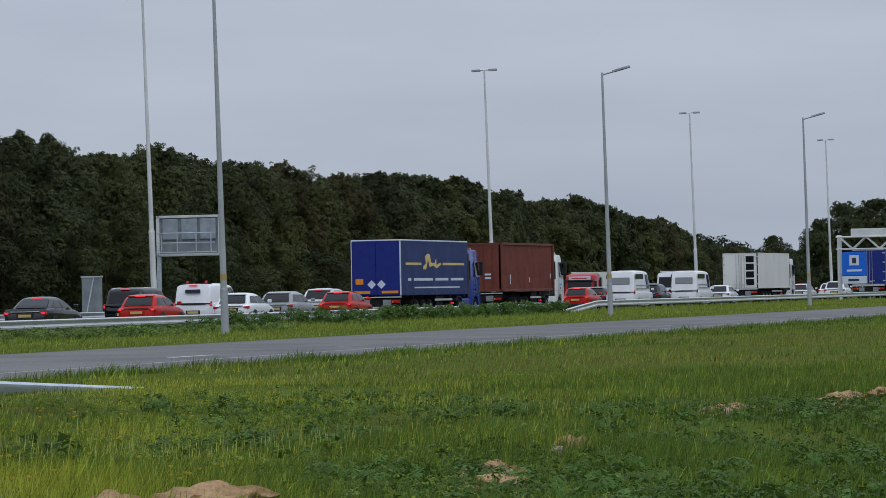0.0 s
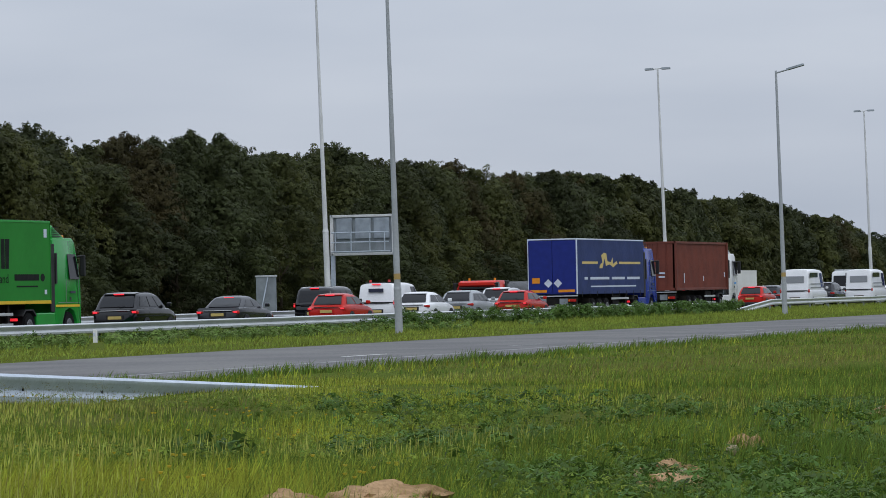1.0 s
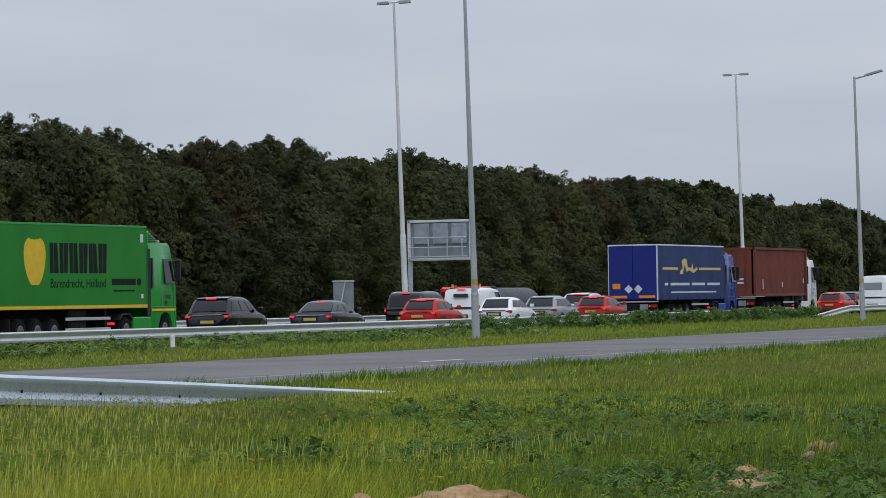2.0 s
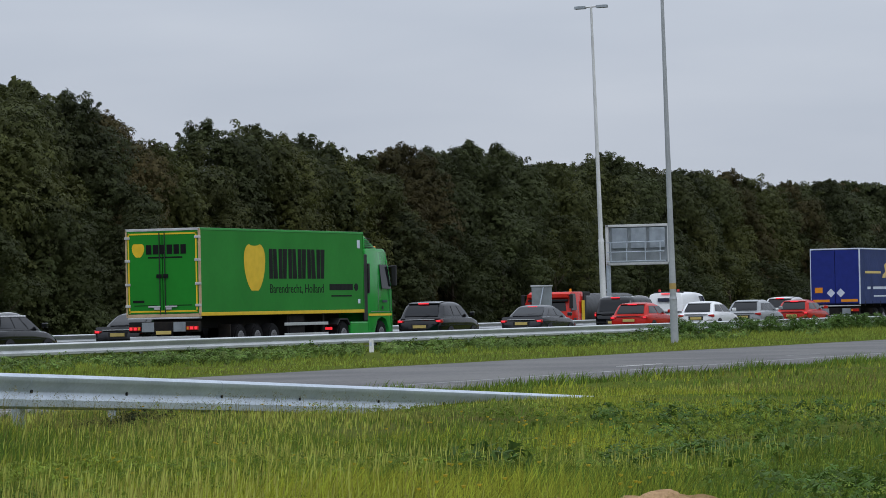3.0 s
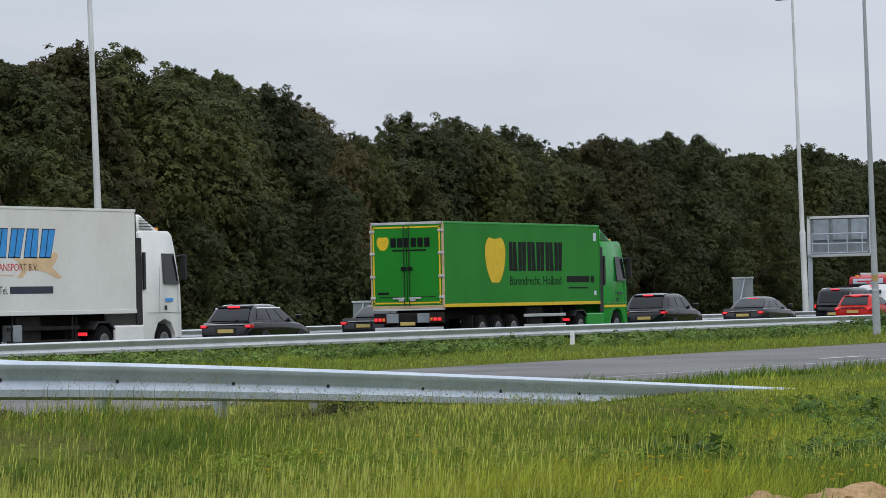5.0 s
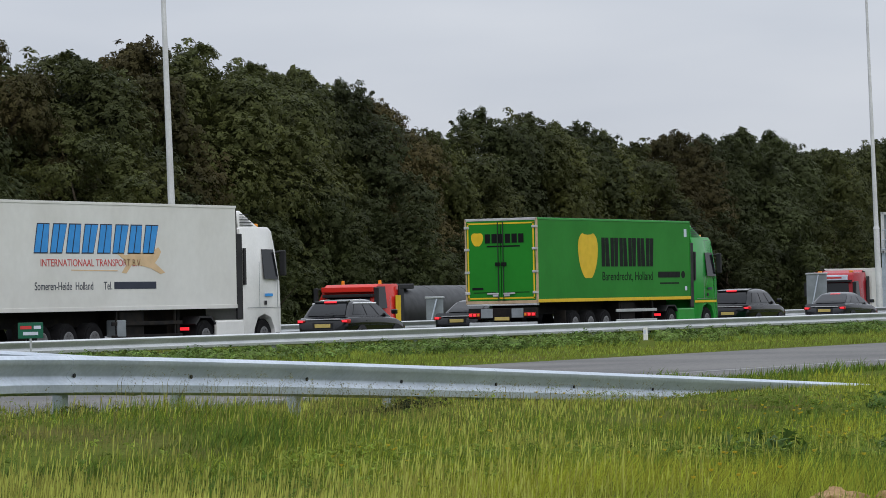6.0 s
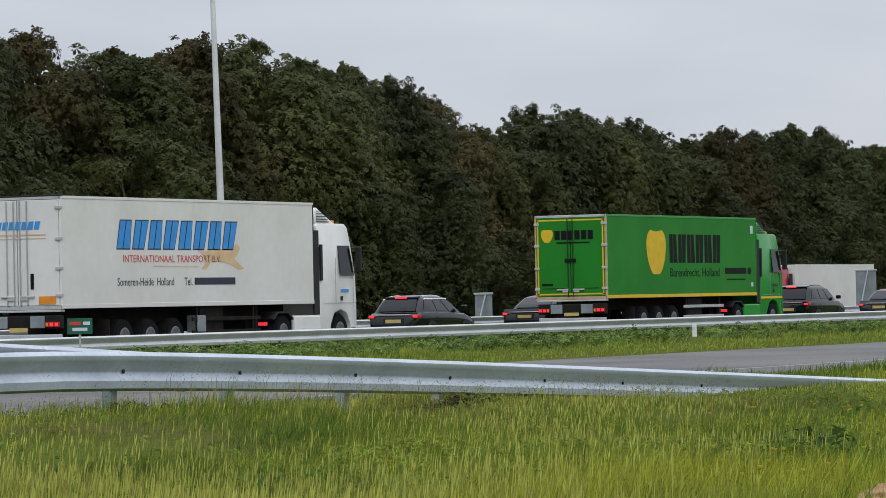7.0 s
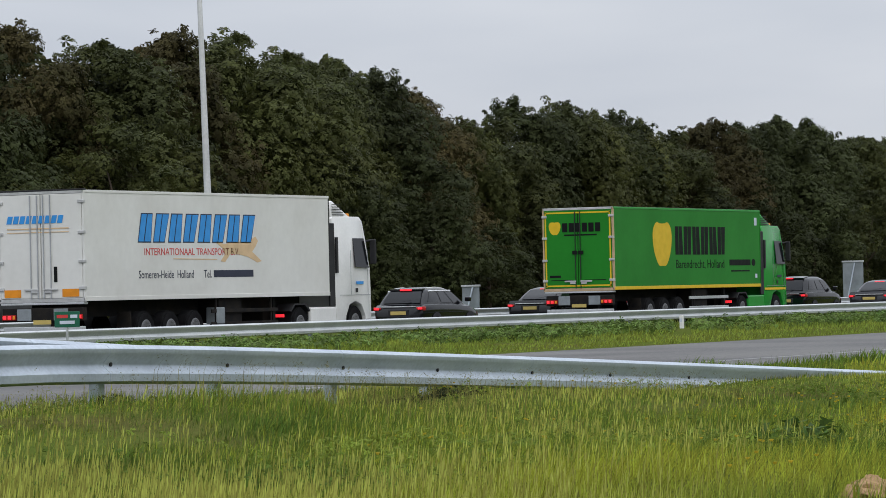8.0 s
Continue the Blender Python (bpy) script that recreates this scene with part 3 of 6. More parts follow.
def spray_cloud(rng, centers, radii, per_area, size, leaves=6, squash=0.85, lift=0.35, low=-0.45):
    """Sprays of joined leaves on the skin of leafy lobes; each spray is a small drooping rosette."""
    counts = np.maximum(6, (per_area * radii ** 2 * 12.6).astype(int))
    c, r = np.repeat(centers, counts, 0), np.repeat(radii, counts)
    n = len(c)
    d = rng.normal(size=(n, 3))
    d /= np.linalg.norm(d, axis=1, keepdims=True)
    d[:, 2] = np.where(d[:, 2] < low, -d[:, 2], d[:, 2])
    p = c + d * (r * (1.02 + 0.16 * rng.normal(size=n).clip(-2, 2)))[:, None] * np.array([1, 1, squash])
    nor = d * 0.8 + rng.normal(size=(n, 3)) * 0.28 + np.array([0, 0, lift])
    nor /= np.linalg.norm(nor, axis=1, keepdims=True)
    u = np.cross(nor, rng.normal(size=(n, 3)))
    u /= np.linalg.norm(u, axis=1, keepdims=True)
    v = np.cross(nor, u)
    big = size * (0.55 + 0.9 * rng.random(n))
    spin = 2 * np.pi * np.arange(leaves) / leaves
    ang = spin[None, :] + rng.normal(size=(n, leaves)) * 0.35
    reach = big[:, None] * (0.6 + 0.6 * rng.random((n, leaves)))
    droop = reach * (0.1 + 0.45 * rng.random((n, leaves)))
    rings = [p[:, None, :]]
    for w in (-0.3, 0.3):
        rings.append(p[:, None, :] + u[:, None, :] * (reach * np.cos(ang + w))[..., None] + v[:, None, :] * (reach * np.sin(ang + w))[..., None] - nor[:, None, :] * droop[..., None])
    verts = np.concatenate(rings, 1)
    m = 1 + 2 * leaves
    base = (np.arange(n) * m)[:, None]
    faces = np.stack([np.stack([base[:, 0], base[:, 0] + 1 + k, base[:, 0] + 1 + leaves + k], 1) for k in range(leaves)], 1)
    return verts.reshape(-1, 3), faces.reshape(-1, 3)


def tree_proto(seed, mat, per_area=21.0, size=0.13, slender=1.0, lobes=34, tips=14, low=0.12):
    """A tree ten metres high: trunk and limbs in one mesh, crown of leafy lobes with ragged tips."""
    rng = np.random.default_rng(seed)
    t = thing("tree", "dense dark green broadleaf tree at the motorway edge", "tree", "trees along the motorway")
    bm = bmesh.new()
    base = Vector((0, 0, -0.3))
    for k in range(5):
        top = Vector((0.12 * k * rng.normal() * 0.6, 0.1 * rng.normal(), 0.2 + 1.5 * (k + 1)))
        tube(bm, base, top, 0.2 - 0.034 * k, 0.2 - 0.034 * (k + 1), 8)
        base = top
    cs, rs = [], []
    for k in range(lobes):
        h = low + (0.82 - low) * ((k + rng.random()) / lobes) ** 0.9
        z = 10 * h
        w = 2.7 * slender * (math.sin(math.pi * min(1, 0.2 + 0.8 * h) ** 0.9) ** 0.55 + 0.15) * min(1.0, 0.55 + 1.2 * h)
        a = k * 2.4 + rng.normal() * 0.4
        rad = w * (0.55 + 0.4 * rng.random())
        cs.append((rad * math.cos(a) + 0.3 * h, rad * math.sin(a), z))
        rs.append((0.75 + 0.75 * rng.random()) * (1.12 - 0.35 * h))
        if k % 3 == 0 and h > 0.2:
            tube(bm, (0, 0, max(0.8, z - 1.6 - rad * 0.4)), (cs[-1][0] * 0.9, cs[-1][1] * 0.9, z - 0.2), 0.07, 0.025, 6)
    part("trunk", bm, M["bark"], t, smooth=50)
    # crown top: a rounded head with small leaning tips that break the outline
    for k in range(tips):
        a = rng.random() * 2 * math.pi
        rr = 1.9 * slender * rng.random()
        top = 9.55 - 0.42 * rr ** 1.5 + 0.3 * rng.random()
        cs.append((rr * math.cos(a) + 0.3, rr * math.sin(a), top - 0.45))
        rs.append(0.36 + 0.2 * rng.random())
        for q in range(3):
            lean = rng.random()
            cs.append((rr * math.cos(a) + 0.35 + 0.5 * lean + 0.2 * rng.normal(), rr * math.sin(a) + 0.3 * rng.normal(), top + 0.3 * rng.random() - 0.25 * lean))
            rs.append(0.10 + 0.13 * rng.random())
    v, f = spray_cloud(rng, np.array(cs), np.array(rs), per_area, size)
    arrays_to_mesh("crown", v, f, mat, t)
    return t


# height of the wood's top along the road
WOOD_X = (100, 135, 138, 141, 145, 151, 153.4, 155.5, 158.7, 161.5, 164, 168, 171, 174, 176, 178.5, 180, 182.5, 187, 191, 196, 200, 203, 205, 209, 214, 219, 225, 231, 235, 239, 243, 250, 255, 262, 266, 272, 278, 283,
          290, 302, 312, 321, 333, 344, 351, 365, 380, 395, 412, 424, 444, 470, 520)
WOOD_Z = (12.7, 12.3, 12.4, 11.9, 12.0, 12.65, 12.95, 12.15, 12.6, 12.15, 12.2, 11.7, 11.2, 10.55, 10.1, 9.5, 9.3, 11.05, 11.05, 10.65, 10.5, 10.4, 10.1, 9.65, 10.4, 10.36, 10.7, 11.1, 10.6, 10.15, 10.15, 10.6, 11.2, 10.6, 10.25, 10.75, 10.75, 10.4, 10.0,
          10.5, 10.6, 10.5, 10.6, 10.1, 9.8, 8.95, 9.95, 9.5, 8.3, 8.3, 6.5, 5.8, 5.5, 5.4)
TREES = []


def build_wood():
    rng = random.Random(11)
    kinds = [(M["leaf_a"], 1.0), (M["leaf_a"], 0.9), (M["leaf_b"], 1.0), (M["leaf_b"], 0.85), (M["leaf_c"], 1.0), (M["leaf_a"], 0.8)]
    full = [tree_proto(3 + k, m, slender=w) for k, (m, w) in enumerate(kinds)]
    light = [tree_proto(13 + k, m, 8.0, 0.235, w) for k, (m, w) in enumerate(kinds)]
    low = [tree_proto(23 + k, m, 17.0, 0.14, w * 1.15, 24, 10, 0.05) for k, (m, w) in enumerate(kinds)]
    labels = {4: "brownish broadleaf tree in the dark wood", 2: "olive green broadleaf tree in the wood", 3: "slim olive green tree in the wood"}
    used = set()

    def plant(protos, k, m, scale, label=""):
        key = protos[k]
        if key not in used:
            used.add(key)
            t = key
            t.matrix_basis = m
        else:
            t = copy_thing(key, m)
        t.scale = scale
        if label or k in labels:
            t["label"] = label or labels[k]
        TREES.append(t)

    for row, (y, step) in enumerate(((85.0, 3.9), (90.5, 9.5), (81.6, 7.5))):
        x = 104.0 + row * 2
        while x < (330 if row == 2 else 500):
            k = rng.choice((0, 0, 1, 2, 2, 3, 3, 5, 5, 2, 1, 4)) if abs(x - 212) > 3 or row else 4
            top = float(np.interp(x * (84.5 / y), WOOD_X, WOOD_Z))
            if row == 2:
                # mostly the darker leaf kinds, standing for shade low in the wood
                k = rng.choice((0, 1, 5, 5, 2))
                top *= rng.uniform(0.35, 0.72)
            elif row:
                top = 1.2 + (top - 1.2) * y / 84.5 * rng.uniform(0.9, 0.97)
            else:
                top *= rng.uniform(0.975, 1.02)
            s = (top + 1.05) / 9.7
            wide = max(s, 0.7) * (rng.uniform(0.95, 1.15) if row else rng.uniform(0.84, 1.02))
            m = pose(x + rng.uniform(-0.6, 0.6), y + rng.uniform(-1.0, 1.0), FAR_Z - 0.05, 0, 0, rng.choice((0, 35, 80, 150, 200, 260, 310)))
            plant(low if row == 2 else full if row == 0 and x < 300 else light, k, m, (wide, wide, s), "lower broadleaf tree at the edge of the wood" if row == 2 else "")
            x += step * rng.uniform(0.85, 1.15)
    # the clump beyond the gantry
    for k, (y, h) in enumerate(((98.6, 9.3), (96, 4.6), (93.5, 10.5), (91.5, 11.5), (89.3, 14.0), (87.0, 13.2), (84.8, 14.2), (82.5, 13.4), (80.0, 14.6), (77.0, 14.0))):
        plant(light, (0, 1, 5)[k % 3], pose(556 + 7 * (k % 3), y, -0.8, 0, 0, 40 * k), (h / 11, h / 11, h / 10), "dark tree in a far clump beside the motorway")
    # kinds that found no place
    for t in full + light + low:
        if t not in used:
            for o in (*t.children_recursive, t):
                bpy.data.objects.remove(o)


build_wood()


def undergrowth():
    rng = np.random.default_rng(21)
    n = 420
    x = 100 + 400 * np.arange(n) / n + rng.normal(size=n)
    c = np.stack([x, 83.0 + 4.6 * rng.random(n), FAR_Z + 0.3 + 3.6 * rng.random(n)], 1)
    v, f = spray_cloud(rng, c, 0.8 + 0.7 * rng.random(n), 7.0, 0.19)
    # leaf colour carries the shade at the wood's foot
    tagged(arrays_to_mesh("undergrowth", v, f, M["leaf_dark"]), "shrubs at the foot of the wood, coloured dark for shade", "undergrowth", kind="stuff")
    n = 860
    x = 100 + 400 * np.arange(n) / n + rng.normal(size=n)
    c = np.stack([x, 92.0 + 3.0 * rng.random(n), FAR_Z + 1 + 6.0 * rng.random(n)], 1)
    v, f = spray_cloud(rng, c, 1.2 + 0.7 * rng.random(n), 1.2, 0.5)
    # added behind the trees to close sky gaps; dark colour stands for shade
    tagged(arrays_to_mesh("wood_interior", v, f, M["leaf_dark"]), "filler foliage inside the wood, coloured dark for shade", "undergrowth", kind="stuff")


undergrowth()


# ---- meadow ----
def blades(rng, x, y, z, height, width, lean=0.6, kink=0.55, simple=False):
    """Bent blades at the given roots: three triangles each, or one."""
    n = len(x)
    a = rng.random(n) * 2 * np.pi
    side = np.stack([np.cos(a), np.sin(a), np.zeros(n)], 1)
    b = rng.random(n) * 2 * np.pi
    bend = np.stack([np.cos(b) * 0.8 + 0.35, np.sin(b) * 0.8 - 0.3, np.zeros(n)], 1) * (lean * height * (0.3 + rng.random(n)))[:, None]
    root = np.stack([x, y, z - 0.03], 1)
    h = np.stack([np.zeros(n), np.zeros(n), height], 1)
    w = side * (width / 2)[:, None]
    tip = root + h + bend
    if simple:
        return np.stack([root - w, root + w, tip], 1).reshape(-1, 3), np.arange(n * 3).reshape(-1, 3)
    mid = root + h * kink + bend * 0.35
    v = np.stack([root - w, root + w, mid + w * 0.8, mid - w * 0.8, tip], 1).reshape(-1, 3)
    base = np.arange(n)[:, None] * 5
    f = np.concatenate([base + np.array([[0, 1, 2]]), base + np.array([[0, 2, 3]]), base + np.array([[3, 2, 4]])], 0)
    return v, f


def patch(x, y, s, o=0.0):
    """A smooth field from 0 to 1 that varies over s metres."""
    u, w = x / s + o, y / s - o * 0.7
    return 0.5 + 0.25 * (np.sin(u * 2.1 + 1.3 * np.sin(w * 1.7)) + np.sin(w * 2.6 - 1.1 * np.sin(u * 1.4 + 2)))


BARE = [(19.9, 6.55, 0.6, 0.28), (19.5, 6.95, 0.25, 0.16), (22.6, 5.67, 0.35, 0.18), (36.8, 7.0, 1.2, 0.22), (37.6, 6.15, 0.8, 0.13), (40.6, 6.5, 1.0, 0.22),
        (41.6, 6.25, 0.7, 0.14), (24.0, 10.45, 0.35, 0.2), (25.0, 6.3, 0.6, 0.15), (27.4, 6.33, 0.5, 0.1)]


STONES = [(30.9, 6.05), (24.3, 6.31), (26.4, 6.19), (40.9, 6.4), (36.0, 6.36), (22.2, 4.81), (35.4, 6.72), (24.5, 6.08), (37.9, 6.2), (36.3, 7.1), (25.1, 6.35), (41.3, 6.3)]


def sector(rng, n, r0, r1, a0=7.2, a1=33.0):
    r = np.sqrt(r0 * r0 + (r1 * r1 - r0 * r0) * rng.random(n))
    a = np.radians(a0 + (a1 - a0) * rng.random(n))
    x, y = r * np.cos(a), r * np.sin(a)
    ok = y < 21.55
    for bx, by, rx, ry in BARE:
        ok &= ((x - bx) / rx) ** 2 + ((y - by) / ry) ** 2 > 0.5 + 0.75 * rng.random(n)
    return x[ok], y[ok]


def tufted(rng, x, y, spread=0.09, size=7):
    """Moves the roots into tufts."""
    k = np.arange(len(x)) // size * size
    return x[k] + rng.normal(size=len(x)) * spread, y[k] + rng.normal(size=len(x)) * spread


def meadow():
    rng = np.random.default_rng(5)
    for name, r0, r1, n, w, h0, h1, simple, lean in (("meadow_grass", 17, 31, 110000, 0.007, 0.05, 0.19, False, 0.55), ("fine_meadow_grass", 17, 33, 270000, 0.006, 0.05, 0.19, True, 0.7),
                                                     ("meadow_grass_beyond", 31, 58, 240000, 0.014, 0.05, 0.17, True, 0.4), ("meadow_grass_far", 58, 230, 110000, 0.05, 0.06, 0.16, True, 0.5)):
        x, y = sector(rng, n, r0, r1)
        x, y = tufted(rng, x, y, 0.07 * (1 + r0 / 40))
        ok = y < 21.5
        x, y = x[ok], y[ok]
        p = patch(x, y, 2.6)
        q = patch(x, y, 0.9, 7.0)
        h = (h0 + (h1 - h0) * rng.random(len(x)) ** 2.2) * (0.25 + 0.6 * p + 0.8 * q)
        h *= np.where((y > 12.5) & (y < 16.3) & (x > 30), 0.55, 1.0) * np.where((y > 12.8) & (y < 17.5) & (x < 25.5), 0.4, 1.0)
        z = ground_height(x, y)
        wide = np.full(len(x), w) * (0.6 + 0.8 * rng.random(len(x)))
        turn = np.degrees(np.arctan2(y, x))
        pale = rng.random(len(x)) < np.clip((turn - 14.5) / 9.5 + 0.6 * (patch(x, y, 1.9, 11.0) - 0.5) + 0.35 * np.clip((np.hypot(x, y) - 30) / 6, 0, 1), 0.06, 0.95) * (0.6 + 0.6 * p) * np.where((y > 10.6) & (turn > 20), np.where(y > 12.3, 0.2, 0.45), 1.0)
        for mask, mat, tone in ((pale, "grass", "yellow-green"), (~pale, "lush", "lush green")):
            v, f = blades(rng, x[mask], y[mask], z[mask], h[mask], wide[mask], lean, simple=simple)
            tagged(arrays_to_mesh(name, v, f, M[mat]), "long " + tone + " meadow grass", "grass", kind="stuff")
    # denser tall grass towards the slip road, with reddish seed tops
    n = 170000
    r = np.sqrt(40 ** 2 + (120 ** 2 - 40 ** 2) * rng.random(n))
    a = np.radians(7.2 + 22 * rng.random(n))
    x, y = r * np.cos(a), r * np.sin(a)
    ok = (y < 21.5) & ~((y > 12) & (x < 48))
    for bx, by, rx, ry in BARE:
        ok &= ((x - bx) / rx) ** 2 + ((y - by) / ry) ** 2 > 1.0
    x, y = tufted(rng, x[ok], y[ok], 0.14)
    x, y = x[y < 21.5], y[y < 21.5]
    p = patch(x, y, 3.3, 9.0)
    h = (0.05 + 0.11 * rng.random(len(x))) * (0.4 + 0.9 * p)
    tone = rng.random(len(x)) + 0.7 * (patch(x, y, 5.1, 3.0) - 0.5)
    for mask, mat, words in ((tone < 0.22, "lush", "tall lush green meadow grass"), ((tone >= 0.22) & (tone < 0.82), "verge", "tall mid-green meadow grass"), (tone >= 0.82, "seed", "brownish seed tops of the meadow grass")):
        v, f = blades(rng, x[mask], y[mask], ground_height(x[mask], y[mask]), h[mask] * (1.25 if mat == "seed" else 1.0), 0.010 + 0.014 * rng.random(int(mask.sum())), simple=True)
        tagged(arrays_to_mesh("tall_meadow_grass", v, f, M[mat]), words, "grass", kind="stuff")
    # ripe stalks in drifts, with seed heads
    x, y = sector(rng, 72000, 17, 60)
    keep = patch(x, y, 3.7, 2.0) * (0.5 + 0.5 * np.clip((y - 6) / 5, 0, 1)) + 0.3 * np.clip((np.degrees(np.arctan2(y, x)) - 22) / 6, -1, 1) > 0.25 + 0.6 * rng.random(len(x))
    near = np.array(sector(rng, 22000, 17, 23.5, 20, 33))
    near = near[:, (23.5 - np.hypot(*near)) / 5.5 * (0.4 + patch(near[0], near[1], 0.8, 5.0)) * np.clip((np.degrees(np.arctan2(near[1], near[0])) - 21) / 7, 0, 0.8) > rng.random(near.shape[1])]
    x, y = np.concatenate([x[keep], near[0]]), np.concatenate([y[keep], near[1]])
    far = np.hypot(x, y)
    h = (0.11 + 0.19 * rng.random(len(x))) * np.clip(1.35 - far / 45, 0.3, 1)
    h *= np.where((y > 11.5) & (y < 16.3) & (x > 29), 0.5, 1.0) * np.where((y > 12.8) & (y < 17.5) & (x < 25.5), 0.45, 1.0)
    z = ground_height(x, y)
    v, f = blades(rng, x, y, z, h, 0.0028 + 0.00012 * far, 0.17, 0.8)
    tagged(arrays_to_mesh("ripe_grass", v, f, M["straw"]), "pale ripe grass stalks in drifts", "grass", kind="stuff")
    tip = v.reshape(-1, 5, 3)[:, 4]
    d = np.array([0.006, -0.003, 0.042])
    e = np.stack([np.full(len(x), 0.0045) + 0.00014 * far, 0 * far, 0 * far], 1)
    hv = np.stack([tip - d, tip + e, tip + d, tip - e], 1).reshape(-1, 3)
    tagged(arrays_to_mesh("seed_heads", hv, np.arange(len(hv)).reshape(-1, 4), M["straw"]), "pale seed heads on the ripe grass", "grass", kind="stuff")
    # loose panicles before the dipping barrier
    n = 2600
    x, y = 20.5 + 15 * rng.random(n), 12.6 + 2.9 * rng.random(n)
    keep = patch(x, y, 1.6, 8.0) > 0.25 + 0.5 * rng.random(n)
    x, y = x[keep], y[keep]
    h = (0.16 + 0.24 * rng.random(len(x))) * np.clip((36 - x) / 6, 0.4, 1) * np.where(x < 24.5, 0.6, 1.0)
    v, f = blades(rng, x, y, ground_height(x, y), h, np.full(len(x), 0.0035), 0.25, 0.8)
    tagged(arrays_to_mesh("panicle_stalks", v, f, M["seed"]), "thin brownish grass stalks before the barrier", "grass", kind="stuff")
    tip = v.reshape(-1, 5, 3)[:, 4]
    v, f = spray_cloud(rng, tip, 0.018 + 0.02 * rng.random(len(tip)), 300, 0.006, 4, 1.3)
    tagged(arrays_to_mesh("panicles", v, f, M["seed"]), "loose brownish seed panicles of the grass", "grass", kind="stuff")
    # verge between the slip road and the motorway
    n = 120000
    x, y = 55 + 250 * rng.random(n) ** 1.4, 33.0 + 16 * rng.random(n)
    x, y = tufted(rng, x, y, 0.2)
    ok = (y > 33.0) & ~((np.abs(x - y * 2.437) < 0.6) & (y > 37) & (y < 44.1))
    x, y = x[ok], y[ok]
    h = (0.05 + 0.16 * rng.random(len(x))) * (0.4 + 0.7 * patch(x, y, 3.1) + 0.5 * np.clip((y - 40) / 4, 0, 1) + 0.15 * np.clip((y - 42.5) / 2, 0, 1))
    v, f = blades(rng, x, y, ground_height(x, y), h, 0.03 + 0.03 * rng.random(len(x)), simple=True)
    tagged(arrays_to_mesh("verge_grass", v, f, M["verge"]), "green grass on the motorway verge", "grass", kind="stuff")
    # fringe along the slip road's near edge
    n = 24000
    x, y = 30 + 150 * rng.random(n) ** 1.3, 20.6 + 1.1 * rng.random(n)
    h = (0.06 + 0.2 * rng.random(n)) * (0.25 + 0.9 * patch(x, y, 2.0, 4.0) ** 2)
    v, f = blades(rng, x, y, ground_height(x, y), h, 0.012 + 0.012 * rng.random(n))
    tagged(arrays_to_mesh("roadside_grass", v, f, M["lush"]), "tall grass at the slip road's edge", "grass", kind="stuff")


meadow()


def weeds():
    rng = np.random.default_rng(9)
    # low herbs among the grass
    x, y = sector(rng, 9000, 17.2, 40, 7.2, 33)
    keep = patch(x, y, 2.3, 6.0) * np.where((y > 11.5) & (x < 36), 0.5, 1.0) * np.where((np.hypot(x, y) < 20.5) & (y > 8.5), 0.6, 1.0) > 0.2 + 0.55 * rng.random(len(x))
    x, y = x[keep], y[keep]
    c = np.stack([x, y, ground_height(x, y) + 0.03 + 0.06 * rng.random(len(x))], 1)
    v, f = spray_cloud(rng, c, 0.05 + 0.07 * rng.random(len(x)), 70, 0.022, 5, 0.8, 0.5)
    f = f.reshape(-1, 5, 3)
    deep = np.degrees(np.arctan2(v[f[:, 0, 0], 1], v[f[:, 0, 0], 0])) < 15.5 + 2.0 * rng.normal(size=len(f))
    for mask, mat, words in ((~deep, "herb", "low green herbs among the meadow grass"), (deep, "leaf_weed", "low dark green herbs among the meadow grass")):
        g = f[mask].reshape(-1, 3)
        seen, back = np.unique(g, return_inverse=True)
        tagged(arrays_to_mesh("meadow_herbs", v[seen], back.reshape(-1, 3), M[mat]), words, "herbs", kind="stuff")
    # broad-leaved weeds in the meadow
    x, y = sector(rng, 520, 19, 40, 7.5, 19)
    keep = patch(x, y, 2.9, 1.0) > 0.35 + 0.4 * rng.random(len(x))
    x, y = x[keep], y[keep]
    c = np.stack([x, y, ground_height(x, y) + 0.08], 1)
    v, f = spray_cloud(rng, c, 0.07 + 0.10 * rng.random(len(x)), 60, 0.042, 5, 0.8, 0.5)
    tagged(arrays_to_mesh("meadow_weeds", v, f, M["leaf_weed"]), "broad-leaved green weeds in the meadow", "weeds", kind="stuff")
    # a dock plant with large leaves
    c = np.stack([23.4 + 0.25 * rng.normal(size=16), 8.95 + 0.12 * rng.normal(size=16), 0.1 + 0.14 * rng.random(16)], 1)
    v, f = leaf_cloud(rng, c, 0.12 + 0.08 * rng.random(16), 26, 0.055, 0.2)
    tagged(arrays_to_mesh("dock_plants", v, f, M["leaf_weed"]), "clump of large-leaved dock plants in the grass", "weeds", kind="stuff")
    # weeds that grow over the motorway's barrier
    n = 420
    x = 92 + 100 * rng.random(n) ** 0.7
    c = np.stack([x, 44.2 + 0.7 * rng.random(n), 0.02 + np.where(x > 134, 0.5, 0.12) * rng.random(n)], 1)
    v, f = spray_cloud(rng, c, np.where(x > 134, 0.16, 0.09) + 0.14 * rng.random(n), 40, 0.085, 5, 0.9, 0.4)
    tagged(arrays_to_mesh("barrier_weeds", v, f, M["leaf_weed"]), "rank green weeds growing over the barrier", "weeds", kind="stuff")
    n = 460
    x = 62 + 75 * rng.random(n)
    c = np.stack([x, 44.3 + 0.5 * rng.random(n), 0.02 + 0.16 * rng.random(n)], 1)
    c = c[np.abs(c[:, 0] - c[:, 1] * 2.437) > 0.9]
    v, f = spray_cloud(rng, c, 0.1 + 0.12 * rng.random(len(c)), 40, 0.08, 5, 0.9, 0.4)
